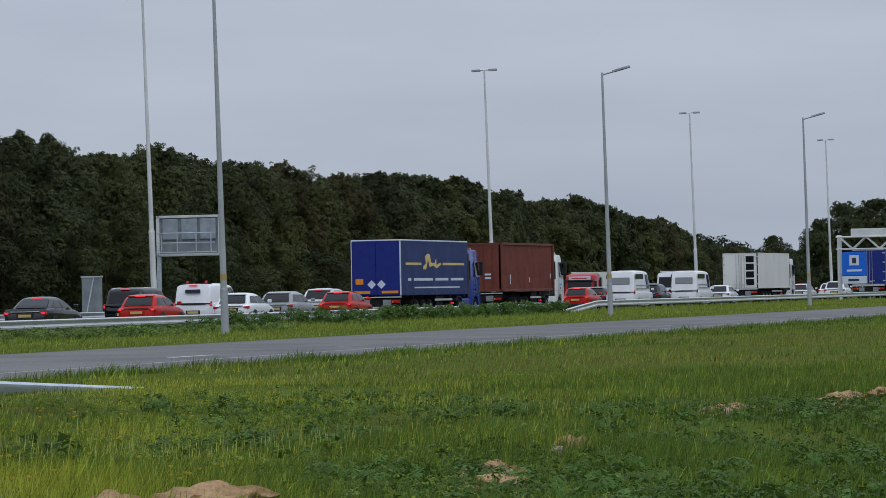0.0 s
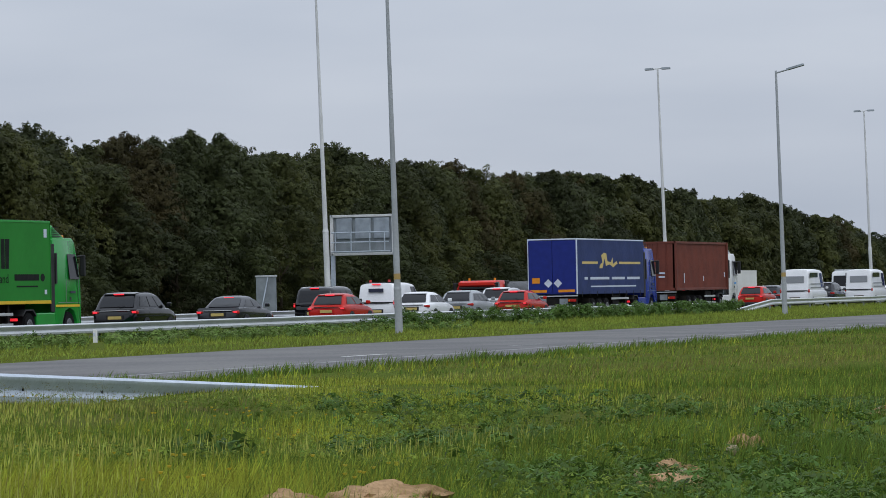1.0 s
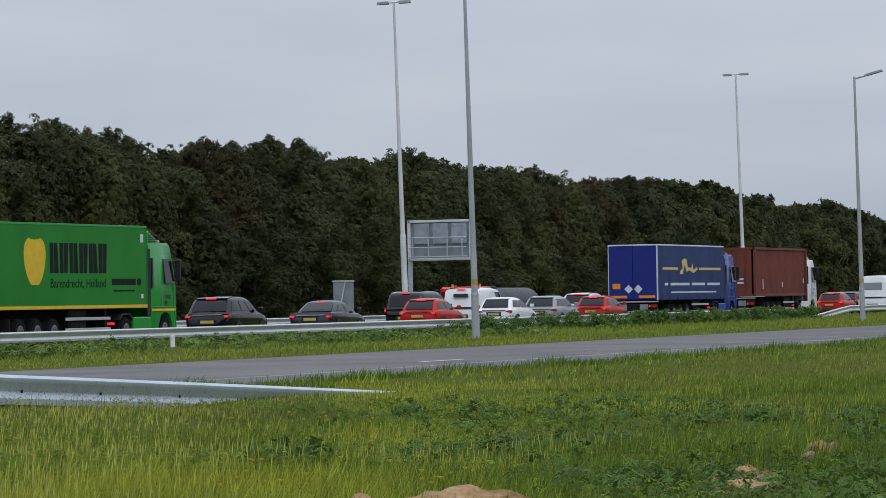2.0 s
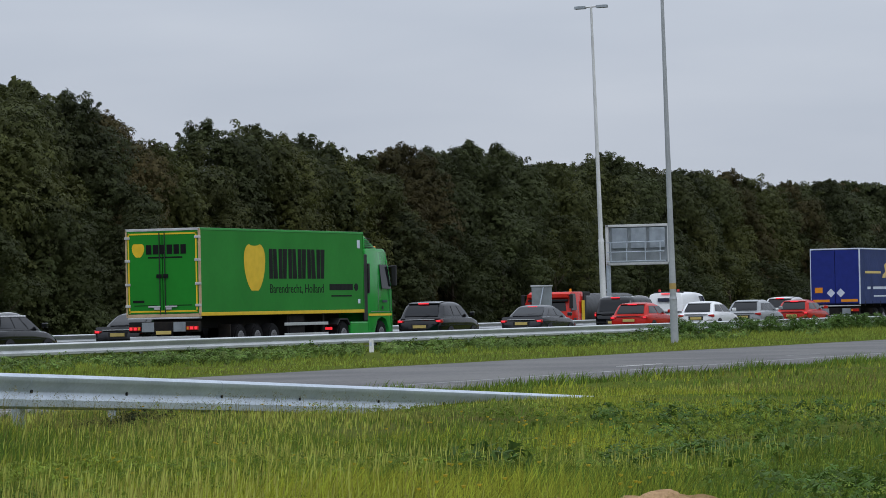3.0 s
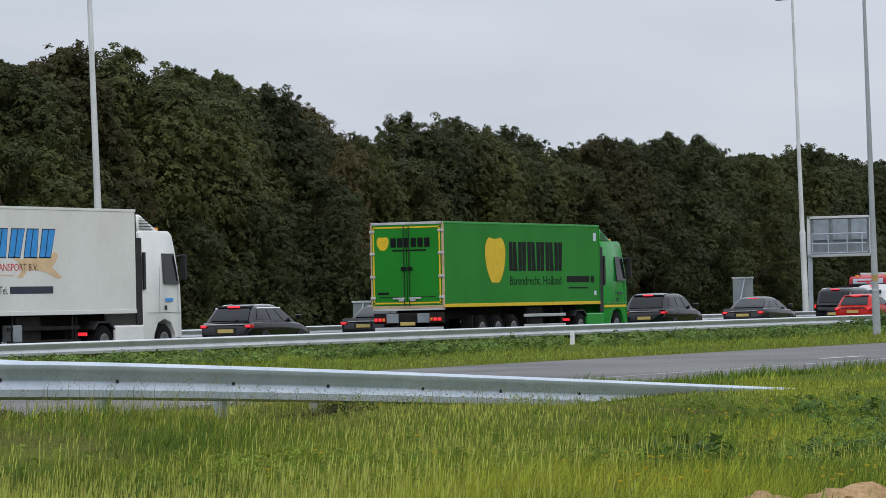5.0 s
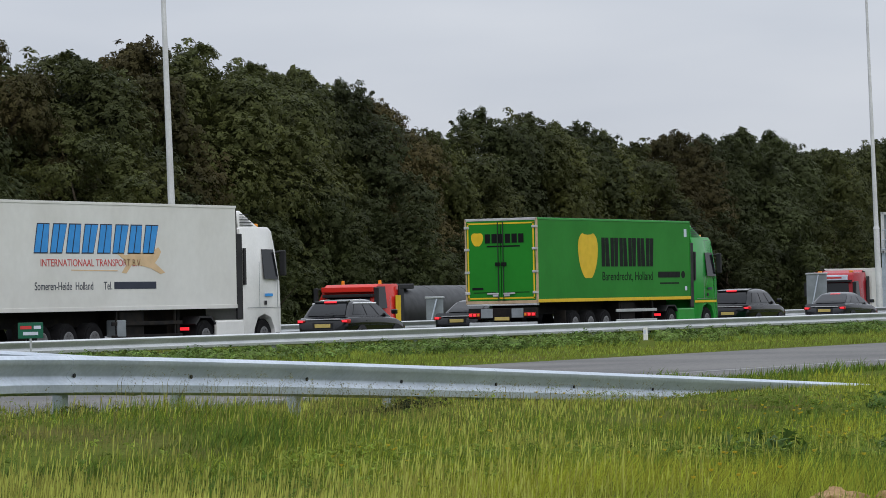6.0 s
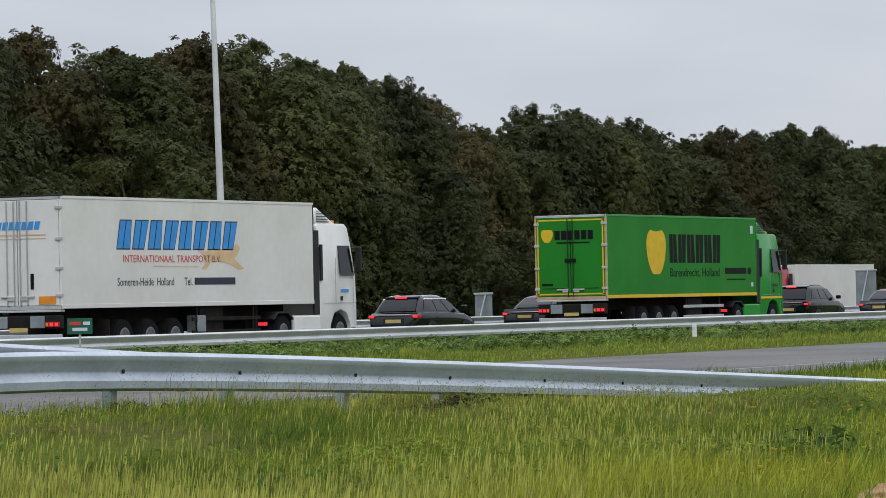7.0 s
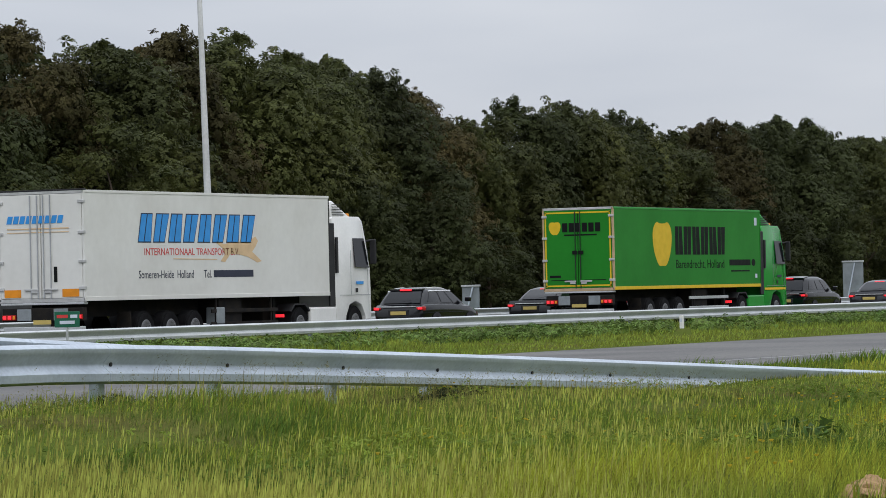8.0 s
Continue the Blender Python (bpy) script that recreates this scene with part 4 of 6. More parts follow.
    tagged(arrays_to_mesh("barrier_foot_weeds", v, f, M["leaf_weed"]), "dark weeds at the foot of the barrier", "weeds", kind="stuff")
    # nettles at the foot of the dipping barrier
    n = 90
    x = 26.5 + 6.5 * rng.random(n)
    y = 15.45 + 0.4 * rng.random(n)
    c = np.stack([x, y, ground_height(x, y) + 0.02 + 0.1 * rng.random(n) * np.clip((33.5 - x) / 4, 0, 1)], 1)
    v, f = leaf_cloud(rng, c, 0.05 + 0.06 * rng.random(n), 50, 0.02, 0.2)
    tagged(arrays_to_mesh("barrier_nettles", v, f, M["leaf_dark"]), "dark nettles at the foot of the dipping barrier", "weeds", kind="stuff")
    # rank herbs on the verge before the motorway's barrier
    n = 2400
    x, y = 70 + 90 * rng.random(n), 38.5 + 6.2 * rng.random(n)
    keep = (patch(x, y, 4.3, 5.0) * np.clip((150 - x) / 40, 0.2, 1) > 0.25 + 0.4 * rng.random(n)) & ~((np.abs(x - y * 2.437) < 0.8) & (y < 44.3))
    x, y = x[keep], y[keep]
    c = np.stack([x, y, ground_height(x, y) + 0.06 + 0.1 * rng.random(len(x))], 1)
    v, f = spray_cloud(rng, c, 0.09 + 0.13 * rng.random(len(x)), 34, 0.07, 5, 0.9, 0.4)
    tagged(arrays_to_mesh("verge_herbs", v, f, M["verge_herb"]), "rank mid-green herbs on the motorway verge", "weeds", kind="stuff")
    # yellow flowers
    x, y = sector(rng, 320, 21, 38, 18, 27)
    bm = bmesh.new()
    for px, py in zip(x, y):
        if patch(np.array(px), np.array(py), 2.2, 3.0) > 0.5:
            z = float(ground_height(np.array([px]), np.array([py]))[0]) + 0.07 + 0.06 * rng.random()
            bmesh.ops.create_cone(bm, cap_ends=True, segments=6, radius1=0.008, radius2=0.015, depth=0.012, matrix=Matrix.Translation((px, py, z)))
    tagged(part("meadow_flowers", bm, M["petal"]), "small yellow meadow flowers", "flowers", kind="stuff")


weeds()


def earth_mounds():
    for k, (x, y, rx, ry) in enumerate(BARE):
        bm = bmesh.new()
        bmesh.ops.create_icosphere(bm, subdivisions=4, radius=1)
        for v in bm.verts:
            q = v.co.copy()
            v.co = Vector((q.x * rx, q.y * ry, q.z * (0.11 if k < 2 else 0.10))) * (1 + (0.28 if k < 2 else 0.5) * noise.noise(q * 2.2 + Vector((k, 0, 0))) + (0.16 if k < 2 else 0.3) * noise.noise(q * 6) + 0.06 * noise.noise(q * 14))
        z = float(ground_height(np.array([x]), np.array([y]))[0])
        ob = part("earth_mound", bm, M["sand"], smooth=60)
        ob.matrix_basis = pose(x, y, z + (0.03 if k < 3 else -0.02))
        tagged(ob, "low mound of bare sandy earth in the grass", "earth mound", "earth mounds in the meadow")
    rng = random.Random(4)
    for k, (x, y) in enumerate(STONES):
        bm = bmesh.new()
        bmesh.ops.create_icosphere(bm, subdivisions=2, radius=rng.uniform(0.035, 0.06))
        for v in bm.verts:
            v.co *= 1 + 0.35 * noise.noise(v.co * 14 + Vector((k, k, 0)))
        ob = part("stone", bm, M["stone"], smooth=40)
        ob.matrix_basis = pose(x, y, float(ground_height(np.array([x]), np.array([y]))[0]) + 0.035)
        tagged(ob, "pale rough stone lying in the grass", "stone", "stones in the meadow")


earth_mounds()

# ---- vehicles: x forward from the rear end, y to the left, z up from the road ----
ROLLING = {}


def wheel(parent, x, y, r, w, rim=0.6, rim_mat="rim", twin=False):
    """A wheel that turns about y: tyre with a rim, hub and bolts as sub-parts."""
    bm = bmesh.new()
    out = 1 if y > 0 else -1
    bmesh.ops.create_cone(bm, cap_ends=True, segments=28, radius1=r, radius2=r, depth=w, matrix=Matrix.Rotation(radians(90), 4, "X"))
    es = [e for e in bm.edges if abs(e.verts[0].co.y - e.verts[1].co.y) < 1e-4]
    bmesh.ops.bevel(bm, geom=es, offset=min(0.05, w * 0.18), segments=2, affect="EDGES")
    ob = part("wheel", bm, M["tyre"], parent, smooth=40)
    ob.location = (x, y, r)
    bm = bmesh.new()
    m = Matrix.Translation((0, out * (w / 2 + 0.002), 0)) @ Matrix.Rotation(radians(-90 * out), 4, "X")
    bmesh.ops.create_cone(bm, cap_ends=True, segments=20, radius1=r * rim, radius2=r * rim * 0.86, depth=0.02, matrix=m)
    for k in range(8):
        a = k * math.pi / 4
        p = (math.cos(a) * r * rim * 0.66, out * (w / 2 + 0.012), math.sin(a) * r * rim * 0.66)
        bmesh.ops.create_cone(bm, cap_ends=True, segments=6, radius1=r * 0.07, radius2=r * 0.05, depth=0.03, matrix=Matrix.Translation(p) @ Matrix.Rotation(radians(-90 * out), 4, "X"))
    part("rim", bm, M[rim_mat], ob)
    part("hub", tube(bmesh.new(), (0, out * (w / 2), 0), (0, out * (w / 2 + 0.05), 0), r * 0.2, r * 0.15, 12), M["chassis"], ob)
    ROLLING.setdefault(parent, []).append((ob, r))
    return ob


STYLES = {
    # length, width, height, belt, rear glass bottom x z, roof rear x, roof front x, screen foot x, bonnet z, top width
    "hatch": (4.05, 1.74, 1.46, 0.95, 0.18, 0.98, 0.62, 1.95, 3.0, 0.93, 0.72),
    "sedan": (4.2, 1.83, 1.43, 0.93, 0.62, 1.0, 1.35, 2.2, 3.2, 0.92, 0.68),
    "suv": (4.05, 1.86, 1.63, 1.03, 0.14, 1.06, 0.55, 2.3, 3.1, 1.03, 0.75),
    "estate": (4.08, 1.82, 1.49, 0.97, 0.2, 1.0, 0.65, 2.25, 3.15, 0.92, 0.70),
    "mpv": (4.6, 1.9, 1.78, 1.02, 0.06, 1.05, 0.32, 2.9, 3.75, 1.0, 0.84),
    "van": (4.8, 1.95, 1.93, 1.05, 0.02, 1.08, 0.12, 3.15, 4.05, 1.02, 0.86),
    "camper": (5.6, 2.05, 2.48, 1.15, 0.02, 1.2, 0.16, 4.1, 5.0, 1.1, 0.88),
}


def car(name, label, style, paint_mat, lit=True, group="cars in the queue", chrome=False, rear_glass=True, side_glass=True, bars=False):
    L, W, H, belt, rbx, rbz, rtx, wtx, wbx, hood, tw = STYLES[style]
    t = thing(name, label, "van" if style in ("van", "camper") else "car", group)
    P, hw = M[paint_mat], W / 2
    # lower body
    bm = bmesh.new()
    st = [(0.0, 0.80, 0.42, belt - 0.22), (0.05, 0.90, 0.30, belt - 0.08), (0.2, 0.965, 0.24, belt), (0.75, 1.0, 0.2, belt + 0.02), (L * 0.5, 1.0, 0.2, belt + 0.01),
          (wbx, 0.99, 0.2, hood), (wbx + (L - wbx) * 0.5, 0.97, 0.22, hood - 0.10), (wbx + (L - wbx) * 0.8, 0.93, 0.24, hood - 0.22), (L - 0.1, 0.86, 0.26, hood - 0.36), (L, 0.72, 0.34, hood - 0.48)]
    if style == "sedan":
        st[2] = (0.12, 0.95, 0.24, rbz - 0.02)
        st[3] = (0.75, 1.0, 0.2, rbz)
    rings = []
    for x, f, z0, z1 in st:
        h, d = hw * f, z1 - z0
        half = [(0.78 * h, z0), (0.94 * h, z0 + 0.06), (0.97 * h, z0 + 0.3 * d), (0.992 * h, z0 + 0.6 * d), (h, z0 + 0.84 * d), (0.975 * h, z1 - 0.035), (0.93 * h, z1 - 0.008), (0.82 * h, z1)]
        rings.append([bm.verts.new((x, y, z)) for y, z in half] + [bm.verts.new((x, -y, z)) for y, z in half[::-1]])
    n = len(rings[0])
    for a, b in zip(rings, rings[1:]):
        for i in range(n):
            bm.faces.new((a[i], b[i], b[(i + 1) % n], a[(i + 1) % n]))
    bm.faces.new(rings[0])
    bm.faces.new(rings[-1][::-1])
    part("body", bm, P, t, smooth=38)
    # cabin: a rounded shell; the glass follows it
    hb, ht = hw * 0.955, hw * tw
    zt = H - 0.045
    mid, half, zb = (rtx + wtx) / 2, (wbx - rbx) / 2, min(rbz, hood) - 0.09
    line_x = (rbx - 0.03, rbx, rtx, rtx + 0.25 * (wtx - rtx), mid, wtx - 0.25 * (wtx - rtx), wtx, wbx, wbx + 0.05)
    line_z = (zb, rbz - 0.02, zt - 0.01, H - 0.012, H, H - 0.016, zt - 0.035, hood - 0.02, zb)
    reach = 0.11 if style not in ("van", "camper") else 0.07

    def roof_z(x):
        return float(np.mean(np.interp(np.linspace(x - reach, x + reach, 11), line_x, line_z)))

    def side_y(x, z):
        v = min(1.0, max(0.0, (z - zb) / (zt - zb)))
        return (hb + (ht - hb) * v ** 1.3) * (1 - 0.09 * abs((x - (rbx + wbx) / 2) / half) ** 4)

    bm = bmesh.new()
    stations = sorted([rbx - 0.03 + (wbx - rbx + 0.07) * k / 22 for k in range(23)] + [rbx + 0.02, rtx, wtx, (rbx + rtx) / 2, (wtx + wbx) / 2])
    rings = []
    for x in stations:
        zr = max(roof_z(x), zb + 0.01)
        k = min(1.0, (zr - zb) / 0.3)
        sh = zr - 0.13 * k
        col = [(side_y(x, zb + (sh - zb) * q), zb + (sh - zb) * q) for q in (0.0, 0.4, 0.75, 1.0)]
        y1 = col[-1][0]
        col += [(y1 - 0.03 * k, zr - 0.065 * k), (y1 - 0.09 * k, zr - 0.024 * k), (y1 - 0.2 * k, zr - 0.002 * k), (y1 * 0.5, zr + 0.012 * k)]
        rings.append([bm.verts.new((x, y, z)) for y, z in col] + [bm.verts.new((x, 0, zr + 0.018 * k))] + [bm.verts.new((x, -y, z)) for y, z in col[::-1]])
    for a, b in zip(rings, rings[1:]):
        for i in range(len(a) - 1):
            bm.faces.new((a[i], b[i], b[i + 1], a[i + 1]))
    part("cabin", bm, P, t, smooth=50)
    if style in ("hatch", "suv", "estate"):
        part("spoiler", prism(bmesh.new(), [(rtx - 0.1, zt - 0.045), (rtx + 0.1, zt - 0.09), (rtx + 0.25, zt + 0.02), (rtx - 0.1, zt - 0.005)], -ht * 0.86, ht * 0.86, 0.008), P, t)

    def side(s, u, v):
        x = (rbx + (wbx - rbx) * u) * (1 - v) + (rtx + (wtx - rtx) * u) * v
        z = (rbz + (hood - rbz) * u) * (1 - v) + (zt - 0.04) * v
        return (x, s * side_y(x, z), z)

    def glazed(name, at, nu, nv):
        """A pane over a patch of the shell: at(u, v) gives its points for u, v from 0 to 1."""
        bm = bmesh.new()
        g = [[bm.verts.new(at(i / nu, j / nv)) for j in range(nv + 1)] for i in range(nu + 1)]
        for i in range(nu):
            for j in range(nv):
                bm.faces.new((g[i][j], g[i + 1][j], g[i + 1][j + 1], g[i][j + 1]))
        return part(name, bm, M["glass"], t, smooth=60)

    def end_glass(xa, xb, way):
        def at(u, v):
            x = xa + (xb - xa) * (0.1 + 0.82 * v)
            z = roof_z(x)
            w = (side_y(x, z) - 0.13) * (2 * u - 1)
            return (x + way * 0.02, w, z + 0.022)
        return at

    if rear_glass:
        glazed("rear_window", end_glass(rbx, rtx - 0.02, -1), 4, 5)
    glazed("windscreen", end_glass(wbx, wtx, 1), 4, 5)
    spans = ((0.07, 0.35), (0.38, 0.64), (0.67, 0.93)) if style in ("suv", "estate", "mpv") else ((0.08, 0.46), (0.5, 0.93))
    if not side_glass:
        spans = ((0.72, 0.93),)
    for s in (1, -1):
        for u0, u1 in spans:
            def at(u, v):
                p = side(s, u0 + (u1 - u0) * u, 0.12 + 0.74 * v)
                return (p[0], p[1] + s * 0.012, p[2])
            glazed("side_window", at, 4, 4)
        if chrome:
            bm = bmesh.new()
            for k in range(8):
                a, b = side(s, 0.05 + 0.11 * k, 0.93), side(s, 0.05 + 0.11 * (k + 1), 0.93)
                tube(bm, (a[0], a[1] + s * 0.02, a[2]), (b[0], b[1] + s * 0.02, b[2]), 0.024, seg=5)
            part("window_trim", bm, M["chrome"], t, "bright chrome window trim")
        # lamps, mirrors
        z1 = belt - 0.04
        bm = boxed(-0.012, 0.2, s * hw * 0.66, s * hw * 0.945, z1 - 0.15, z1 - 0.02, 0.03) if style not in ("van", "camper", "mpv") else boxed(-0.012, 0.1, s * hw * 0.85, s * hw * 0.94, z1 - 0.12, z1 + 0.1, 0.03)
        if style in ("hatch", "suv", "estate", "sedan"):
            for v in bm.verts:
                k = 0.45 + 0.55 * min(1.0, max(0.0, (abs(v.co.y) / hw - 0.66) / 0.28))
                v.co.z = z1 - 0.06 + (v.co.z - z1 + 0.06) * k
        lamp = part("tail_lamp", bm, M["red_lamp"], t, "lit red tail lamp" if lit else "red tail lamp", smooth=40)
        if lit:
            if style in ("van", "camper", "mpv"):
                part("lit_core", boxed(-0.02, 0.06, s * hw * 0.86, s * hw * 0.93, z1 - 0.08, z1 + 0.03, 0.02), M["brake_lamp"], lamp)
            else:
                part("lit_core", boxed(-0.02, 0.1, s * hw * 0.72, s * hw * 0.9, z1 - 0.115, z1 - 0.045, 0.02), M["brake_lamp"], lamp)
        part("headlamp", boxed(L - 0.22, L - 0.06, s * hw * 0.5, s * hw * 0.8, hood - 0.34, hood - 0.2, 0.03), M["print_pale"], t)
        part("mirror", box(bmesh.new(), wbx - 0.35, wbx - 0.2, s * (hb + 0.03), s * (hb + 0.2), belt + 0.06, belt + 0.2, 0.03), P, t)
        bm = boxed(rbx + 0.9, rbx + 1.1, s * hw * 0.985, s * hw * 1.012, belt - 0.14, belt - 0.11, 0.008)
        part("door_handle", bm, P, t)
    ledge = 0.07 if style in ("hatch", "suv", "estate") else 0.0
    if lit:
        part("high_brake_lamp", boxed(rtx - 0.05 - ledge, rtx + 0.02 - ledge, -0.2, 0.2, zt - 0.05, zt - 0.002, 0.006), M["brake_lamp"], t, "lit high brake lamp")
    pz = 0.72 if style in ("hatch", "suv", "estate", "sedan") else 0.62
    part("number_plate", boxed(-0.03, 0.03, -0.26, 0.26, pz - 0.06, pz + 0.05, 0.006), M["plate"], t, "yellow number plate")
    part("plate_recess", boxed(-0.016, 0.05, -0.34, 0.34, pz - 0.09, pz + 0.09, 0.01), M["trim"] if paint_mat != "car_red" else P, t)
    part("tailgate_strip", boxed(-0.014, 0.06, -hw * 0.62, hw * 0.62, belt - 0.07, belt - 0.045, 0.006), M["steel"] if style in ("sedan", "estate", "suv") else M["trim"], t)
    if rear_glass:
        part("wiper", tube(bmesh.new(), (rbx - 0.03, 0.0, rbz + 0.05), (rbx + 0.02, -0.32, rbz + 0.1), 0.006, seg=5), M["trim"], t)
    if style in ("suv", "estate", "mpv"):
        for s in (1, -1):
            bm = bmesh.new()
            runs = [rtx + 0.15 + (wtx - rtx - 0.25) * k / 6 for k in range(7)]
            for xa, xb in zip(runs, runs[1:]):
                tube(bm, (xa, s * (ht - 0.11), roof_z(xa) - 0.006), (xb, s * (ht - 0.11), roof_z(xb) - 0.006), 0.016, seg=6)
            part("roof_rail", bm, M["trim" if style == "suv" else "chrome"], t)
    part("bumper", boxed(-0.05, 0.25, -hw * 0.92, hw * 0.92, 0.27, 0.5, 0.05), M["trim"] if style != "sedan" else P, t, smooth=40)
    for s in (1, -1):
        for x in (0.82, L - 0.88):
            bm = bmesh.new()
            bmesh.ops.create_cone(bm, cap_ends=True, segments=20, radius1=0.385, radius2=0.385, depth=0.02, matrix=Matrix.Translation((x, s * (hw + 0.002), 0.34)) @ Matrix.Rotation(radians(90), 4, "X"))
            part("wheel_arch", bm, M["trim"], t)
            wheel(t, x, s * (hw - 0.085), 0.325, 0.2, 0.66)
    if style == "camper":
        for s in (1, -1):
            for z in (1.28, 1.5, 1.95):
                k = (z - rbz) / (zt - rbz)
                y = hb + (ht - hb) * max(0, k) + 0.012
                part("stripe", boxed(0.3, 3.6 if z < 1.9 else 2.6, s * y, s * (y + 0.012), z, z + (0.07 if z < 1.9 else 0.3)), M["car_grey"] if z < 1.9 else M["glass"], t)
        if rear_glass:
            for y in (-0.7, 0.7):
                part("roof_rack_rail", tube(bmesh.new(), (0.4, y, H + 0.05), (3.8, y, H + 0.05), 0.025, seg=6), M["zinc_dull"], t)
            for x in (0.6, 1.6, 2.6, 3.6):
                part("roof_rack_bar", boxed(x, x + 0.05, -0.74, 0.74, H - 0.02, H + 0.07, 0.01), M["zinc_dull"], t)
        else:
            # grey paint stands for the reflection in the window glass
            part("rear_window", boxed(rbx + 0.01, rbx + 0.1, -0.6, 0.6, 1.6, 2.05, 0.03), M["car_grey"], t, "rear window with its reflection painted pale grey")
    if bars:
        for y in (-0.45, 0.45):
            part("beacon", tube(bmesh.new(), (rtx + 0.5, y, H - 0.05), (rtx + 0.5, y, H + 0.13), 0.07, 0.06, 12), M["print_red"], t, "red roof beacon")
        part("roof_bar", boxed(rtx + 0.42, rtx + 0.58, -0.7, 0.7, H - 0.05, H + 0.02, 0.02), M["trim"], t)
        part("print_bar", boxed(-0.012, 0.06, -0.35, 0.35, 1.5, 1.66), M["print_dark"], t, "dark unreadable lettering")
    return t


def truck_cab(t, x0, mat, tall=3.5, mat_low=None, deflector=True, full=4.0, stripe=None):
    """A tractor's cab from x0 forward, under the thing t."""
    P = M[mat]
    L = 2.25
    out = [(x0, 0.95), (x0, tall - 0.06), (x0 + 0.1, tall), (x0 + L - 0.5, tall), (x0 + L - 0.3, tall - 0.12), (x0 + L - 0.16, tall - 0.6), (x0 + L - 0.04, 2.05), (x0 + L, 1.3), (x0 + L, 0.42), (x0 + L - 0.35, 0.35),
           (x0 + L - 0.4, 0.7), (x0 + L - 0.62, 1.02), (x0 + L - 1.0, 1.12), (x0 + L - 1.38, 1.02), (x0 + L - 1.6, 0.7), (x0 + L - 1.65, 0.4), (x0 + 0.05, 0.4)]
    cab = part("cab", prism(bmesh.new(), out, -1.24, 1.24, 0.035, shrink=0.1, top=2.6), P, t, smooth=30)
    ws = [(x0 + L - 0.05, -1.1, 2.05), (x0 + L - 0.05, 1.1, 2.05), (x0 + L - 0.2, 1.0, tall - 0.5), (x0 + L - 0.2, -1.0, tall - 0.5)]
    part("sun_visor", boxed(x0 + L - 0.32, x0 + L - 0.02, -1.08, 1.08, tall - 0.5, tall - 0.38, 0.02), M["trim"], cab, "dark sun visor")
    part("windscreen", pane(bmesh.new(), *ws, inset=0.07, lift=0.035, thick=0.03), M["glass"], cab)
    for s in (1, -1):
        q = [(x0 + L - 1.02, s * 1.243, 2.08), (x0 + L - 0.12, s * 1.243, 2.06), (x0 + L - 0.26, s * 1.15, 2.98), (x0 + L - 1.02, s * 1.15, 2.98)]
        part("side_window", pane(bmesh.new(), *(q[::-1] if s > 0 else q), inset=0.03, lift=0.018, thick=0.015), M["glass"], cab)
        part("sill_seam", boxed(x0 + 0.25, x0 + L - 0.05, s * 1.238, s * 1.2445, 1.30, 1.312), M["sign_back"], cab)
        part("fuel_cap", boxed(x0 + L - 1.0, x0 + L - 0.86, s * 1.24, s * 1.25, 1.38, 1.5, 0.004), M["trim"], cab)
        for x in (x0 + L - 1.28, x0 + L - 0.2):
            part("door_seam", boxed(x - 0.005, x + 0.005, s * 1.236, s * 1.2435, 1.32, 2.6), M["sign_back"], cab)
        # black strip stands for the shade in the gap behind the cab
        part("side_flap", boxed(x0 - 0.32, x0 + 0.02, s * 1.16, s * 1.22, 1.0, tall - 0.2, 0.02), M["trim"], t)
        part("dark_slot", boxed(x0 + 0.06, x0 + 0.18, s * 1.2, s * 1.25, 1.95, 2.98), M["trim"], cab)
        mir = part("mirror", box(bmesh.new(), x0 + L - 0.02, x0 + L + 0.1, s * 1.22, s * 1.4, 2.2, 2.92, 0.03), M["trim"], t)
        part("mirror_arm", tube(bmesh.new(), (x0 + L - 0.2, s * 1.1, 2.86), (x0 + L + 0.04, s * 1.3, 2.9), 0.03, seg=6), M["trim"], mir)
        part("print_bar", boxed(x0 + L - 0.95, x0 + L - 0.5, s * 1.242, s * 1.25, 1.62, 1.70), M["print_blue" if mat == "white" else "print_dark"], cab, "small unreadable lettering")
        part("step", boxed(x0 + L - 0.36, x0 + L - 0.1, s * 1.2, s * 1.26, 0.5, 0.6, 0.02), M["trim"], cab)
        if stripe:
            part("stripe", boxed(x0 + 0.02, x0 + L - 0.12, s * 1.24, s * 1.247, 1.16, 1.24), M[stripe], cab)
        part("side_skirt", boxed(x0 - 1.55, x0 + 0.5, s * 1.1, s * 1.22, 0.42, 0.98, 0.05), M[mat_low or mat], t)
        for x, twin in ((x0 - 2.25, True), (x0 + L - 1.0, False)):
            wheel(t, x, s * (1.0 if twin else 1.05), 0.5, 0.5 if twin else 0.32, 0.58)
        part("mudguard", prism(bmesh.new(), [(x0 - 2.85, 0.9), (x0 - 2.6, 1.1), (x0 - 1.9, 1.1), (x0 - 1.65, 0.9), (x0 - 1.68, 0.86), (x0 - 1.95, 1.05), (x0 - 2.55, 1.05), (x0 - 2.8, 0.86)], s * 0.75, s * 1.25), M["trim"], t)
    if deflector:
        d = [(x0 + 0.05, tall - 0.03), (x0 + 0.02, full - 0.12), (x0 + 0.25, full - 0.06), (x0 + 0.75, full - 0.28), (x0 + 1.3, tall - 0.03)]
        part("roof_deflector", prism(bmesh.new(), d, -1.1, 1.1, 0.04, shrink=0.06, top=tall), P, t, smooth=30)
        for k in range(5):
            part("slat", boxed(x0 + 0.12, x0 + 0.62 - 0.07 * k + 0.25, -1.115, -1.095, tall + 0.04 + 0.075 * k, tall + 0.06 + 0.075 * k), M["trim"], t)
